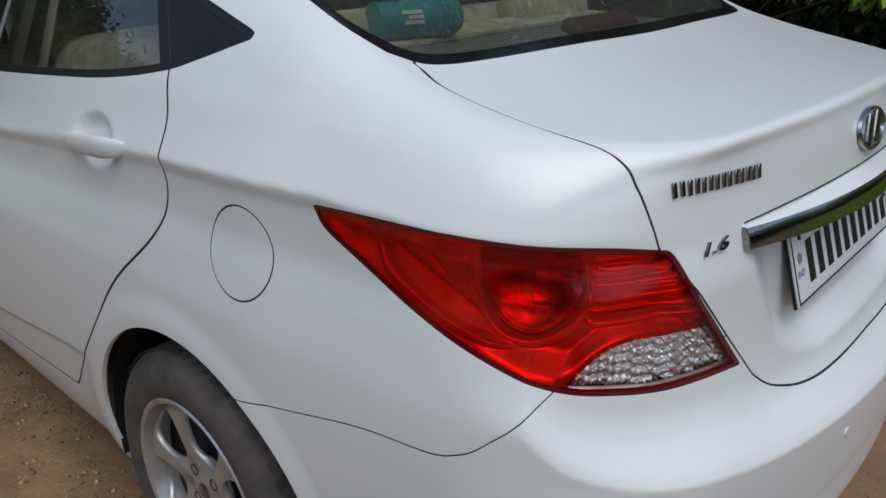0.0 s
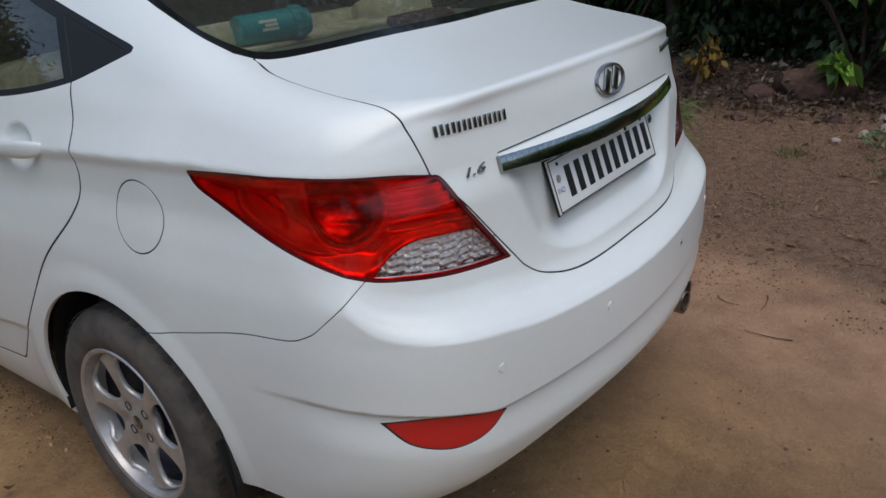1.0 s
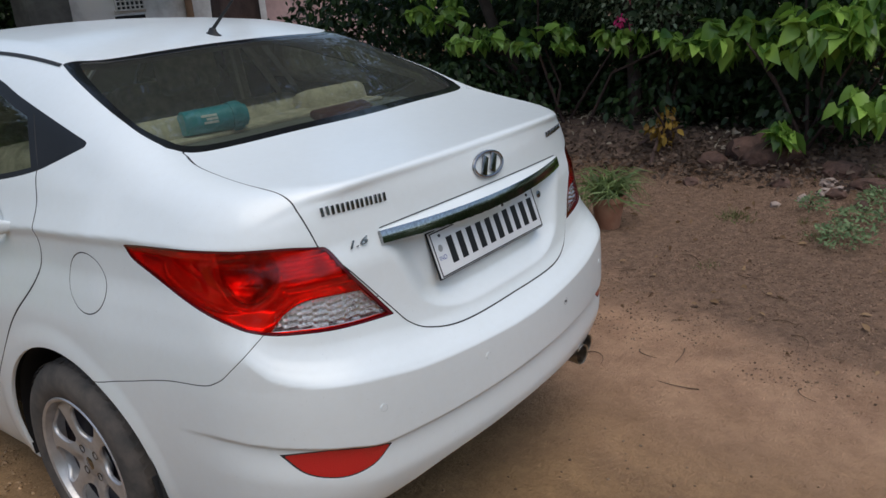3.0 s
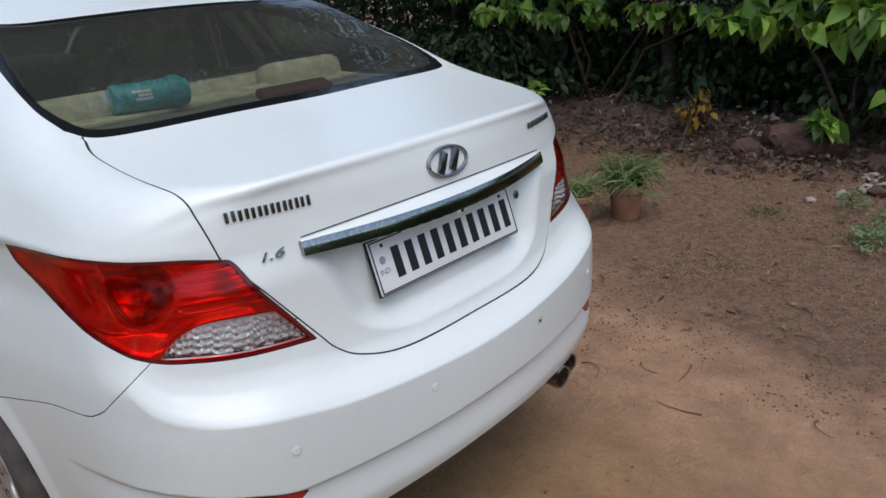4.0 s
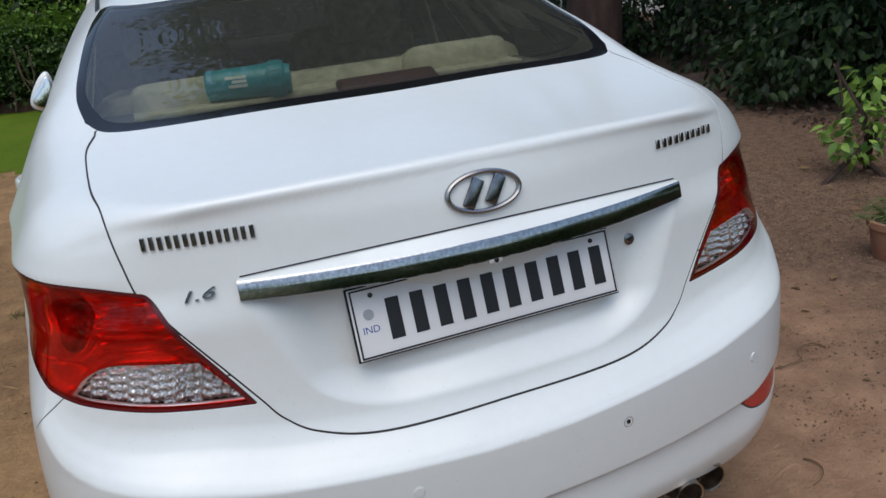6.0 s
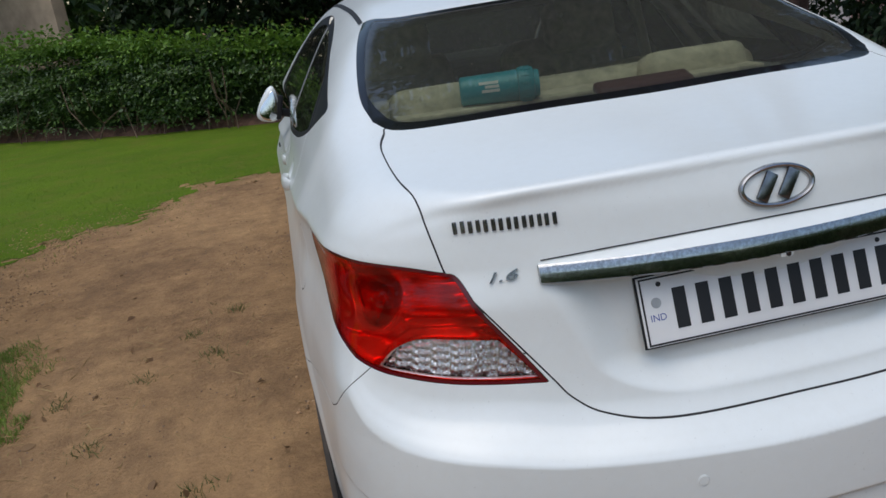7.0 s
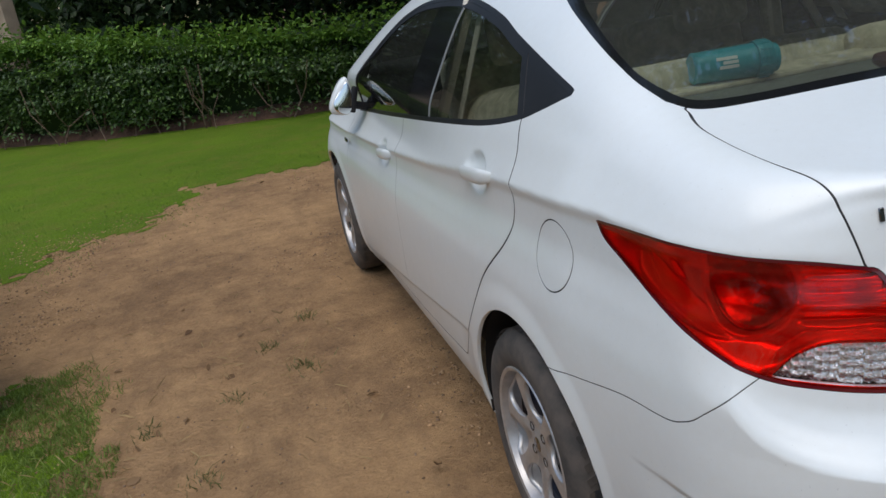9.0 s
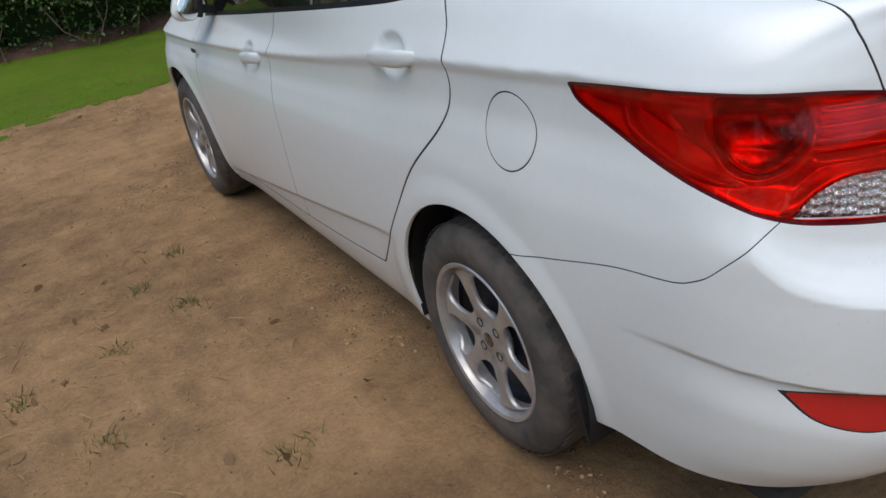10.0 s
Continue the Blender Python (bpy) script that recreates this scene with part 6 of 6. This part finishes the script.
part("tail_closing", box(bmesh.new(), (1.1, 0.5, 0.05), pose(0, 0.33, 0.37), 0.01), dark_lining, car)

# ---- inside ----
lining, _ = split(shell, 1.06 - shell[0][:, 2])
lining, _ = split(lining, 0.62 - lining[0][:, 1])
skin_part("headlining", lining, beige_lining, car, inward=0.03, flip=True)
part("cabin_tub", box(bmesh.new(), (1.4, 2.4, 0.66), pose(0, 2.2, 0.6), 0.03), dark_lining, car)
part("parcel_shelf", box(bmesh.new(), (1.16, 0.52, 0.03), pose(0, 0.80, 1.135), 0.008), shelf_grey, car)
part("shelf_board", box(bmesh.new(), (1.02, 0.13, 0.012), pose(0, 0.945, 1.156), 0.005), cream, car, "dusty cream rear shelf cover")
part("dashboard", box(bmesh.new(), (1.3, 0.62, 0.5), pose(0, 3.1, 0.875), 0.09, 3), dark_lining, car)
back_rest = part("rear_seat_back", box(bmesh.new(), (1.2, 0.17, 0.62), pose(0, 1.06, 0.88, -14, 0, 0), 0.06, 4), cream, car, "cream rear seat back")
for x in (-0.36, 0.36):
    part("head_rest", box(bmesh.new(), (0.3, 0.12, 0.13), pose(x, 1.0, 1.153, -14), 0.045, 4), cream, back_rest)
for x in (-0.43, 0.43):
    part("seat_bolster", box(bmesh.new(), (0.4, 0.64, 0.36), pose(x, 1.63, 0.955, -9), 0.14, 5), cream, car, "cream padded rear seat side")
for x in (-0.36, 0.36):
    seat = part("front_seat", box(bmesh.new(), (0.5, 0.2, 0.72), pose(x, 2.0, 0.87, -16), 0.08, 4), cream, car, "cream front seat back")
    part("head_rest", box(bmesh.new(), (0.27, 0.11, 0.19), pose(x, 1.86, 1.27, -12), 0.045, 4), cream, seat)
for sx in (-1, 1):
    part("pillar_trim", box(bmesh.new(), (0.03, 0.05, 0.46), pose(sx * 0.625, 1.88, 1.2, 13, sx * -18, 0), 0.012), pale_lining, car)
    part("seat_belt", box(bmesh.new(), (0.004, 0.045, 0.46), pose(sx * 0.6, 1.79, 1.19, 11, sx * -16, 0), 0.001), pale_lining, car)
brake = part("brake_light_case", box(bmesh.new(), (0.235, 0.055, 0.027), pose(0.035, 0.625, 1.194, 20, 0, 0), 0.013, 3), dusty_red, car, "smooth dark red third brake light")
part("brake_light_lens", box(bmesh.new(), (0.18, 0.01, 0.016), pose(0.035, 0.594, 1.183, 20, 0, 0), 0.004), dusty_red, brake)
bm = bmesh.new()
steering = [(-0.36 + 0.18 * math.cos(a), 2.72 + 0.05 * math.sin(a), 0.98 + 0.17 * math.sin(a)) for a in np.arange(25) * 2 * math.pi / 24]
part("steering_wheel", tube(bm, steering, 0.014, 8), black_trim, car)

# ---- the bottle on the rear shelf ----
m = Matrix.Translation((-0.33, 0.935, 1.201)) @ Matrix.Rotation(radians(-13), 4, "Z") @ Matrix.Rotation(radians(90), 4, "Y")
bottle = new("sports_bottle")
bottle.location = (0, 0, 0.0125)
tagged(bottle, "teal plastic shaker bottle lying on the rear shelf", "bottle", kind="thing")
bottle_body = part("bottle_body", lathe(bmesh.new(), [(0, 0), (0.032, 0.0), (0.037, 0.004), (0.038, 0.05), (0.04, 0.13), (0.041, 0.15), (0.0, 0.15)], m, 36), teal_plastic, bottle)
cap = part("bottle_cap", lathe(bmesh.new(), [(0.0, 0.15), (0.0435, 0.151), (0.0445, 0.156), (0.0445, 0.185), (0.042, 0.19), (0.036, 0.192), (0.034, 0.205), (0.0, 0.207)], m, 36), teal_plastic, bottle)
for k in range(14):
    part("cap_rib", box(bmesh.new(), (0.003, 0.007, 0.026), m @ Matrix.Rotation(k * math.pi / 7, 4, "Z") @ pose(0.0448, 0, 0.17), 0.001, 1), teal_plastic, cap)
for k, (w, s) in enumerate(((0.05, 0.0), (0.036, 0.02), (0.046, 0.01))):
    a = radians(-118 + k * 15)
    part("print_bar", box(bmesh.new(), (0.0012, 0.0075, w), m @ Matrix.Rotation(a + radians(0), 4, "Z") @ pose(0.0392, 0, 0.075 + s * 0.4), 0.0), white_print, bottle_body)


# ---- the grey off-road car parked alongside, its front wheel at the edge of the grass ----
grey_car = new("parked_car")
grey_car.matrix_world = pose(-3.16, 2.24, 0.0125, 0, 0, 28)
tagged(grey_car, "dark grey open off-road car with exposed front wheels, parked on grass", "car", kind="thing")


def wing(sx):
    """A pressed wing: a thick curved strip over a front wheel, turned down at its outer edge."""
    bm = bmesh.new()
    rows = []
    for a in range(15):
        turn = radians(48 + 122 * a / 14)
        y, z = 0.3 - 0.38 * math.cos(turn), 0.33 + 0.43 * math.sin(turn)
        rows.append([bm.verts.new((sx * x, y, z + dz)) for x, dz in ((0.40, 0.06), (0.53, 0.055), (0.64, 0.025), (0.715, -0.03), (0.735, -0.08))])
    for r, q in zip(rows, rows[1:]):
        for k in range(4):
            bm.faces.new((r[k], r[k + 1], q[k + 1], q[k]) if sx > 0 else (r[k], q[k], q[k + 1], r[k + 1]))
    bmesh.ops.solidify(bm, geom=bm.faces[:], thickness=0.014)
    bmesh.ops.recalc_face_normals(bm, faces=bm.faces[:])
    return bm


part("bonnet", box(bmesh.new(), (0.86, 1.1, 0.3), pose(0, 0.68, 0.86), 0.07), grey_paint, grey_car)
grille = part("grille", box(bmesh.new(), (0.88, 0.06, 0.52), pose(0, 0.1, 0.74), 0.025), grey_paint, grey_car)
for k in range(7):
    part("slot", box(bmesh.new(), (0.035, 0.012, 0.3), pose(-0.18 + 0.06 * k, 0.068, 0.78), 0.005), black_gloss, grille)
for sx in (-1, 1):
    part("headlamp", lathe(bmesh.new(), [(0, 0.0), (0.06, 0.006), (0.085, 0.022), (0.09, 0.05)], pose(sx * 0.32, 0.05, 0.8, -90, 0, 0), 24), black_gloss, grey_car)
    part("wing", wing(sx), grey_paint, grey_car)
    part("wheel_guard", box(bmesh.new(), (0.03, 0.9, 0.4), pose(sx * 0.41, 0.55, 0.6), 0.01), black_rubber, grey_car)
    part("side_panel", box(bmesh.new(), (0.05, 1.9, 0.5), pose(sx * 0.71, 2.15, 0.72), 0.02), grey_paint, grey_car)
    part("rear_wing", box(bmesh.new(), (0.3, 0.86, 0.06), pose(sx * 0.6, 2.45, 0.76), 0.025), grey_paint, grey_car)
    part("seat", box(bmesh.new(), (0.46, 0.48, 0.16), pose(sx * 0.33, 1.75, 0.68), 0.05), dark_lining, grey_car)
    part("seat_back", box(bmesh.new(), (0.46, 0.12, 0.5), pose(sx * 0.33, 2.02, 0.92, -8, 0, 0), 0.05), dark_lining, grey_car)
part("front_bumper", box(bmesh.new(), (1.16, 0.09, 0.15), pose(0, -0.03, 0.46), 0.02), grey_paint, grey_car)
part("scuttle", box(bmesh.new(), (1.46, 0.12, 0.46), pose(0, 1.22, 0.76), 0.03), grey_paint, grey_car)
part("floor_pan", box(bmesh.new(), (1.4, 1.9, 0.05), pose(0, 2.15, 0.47), 0.01), dark_lining, grey_car)
part("tailgate", box(bmesh.new(), (1.42, 0.05, 0.5), pose(0, 3.1, 0.72), 0.015), grey_paint, grey_car)
part("chassis", box(bmesh.new(), (0.7, 3.0, 0.12), pose(0, 1.55, 0.39), 0.02), black_rubber, grey_car)
frame_bar = tube(bmesh.new(), [(-0.66, 1.24, 0.96), (-0.64, 1.32, 1.36), (0, 1.32, 1.37), (0.64, 1.32, 1.36), (0.66, 1.24, 0.96)], 0.018, 9)
part("windscreen_frame", frame_bar, grey_paint, grey_car)
for x, y, turn in ((-0.64, 0.3, 0), (-0.64, 2.45, 0), (0.64, 0.3, 180), (0.64, 2.45, 180)):
    w = copy_thing(first, pose(x, y, HUB_Z, 40, 0, turn))
    w.parent = grey_car
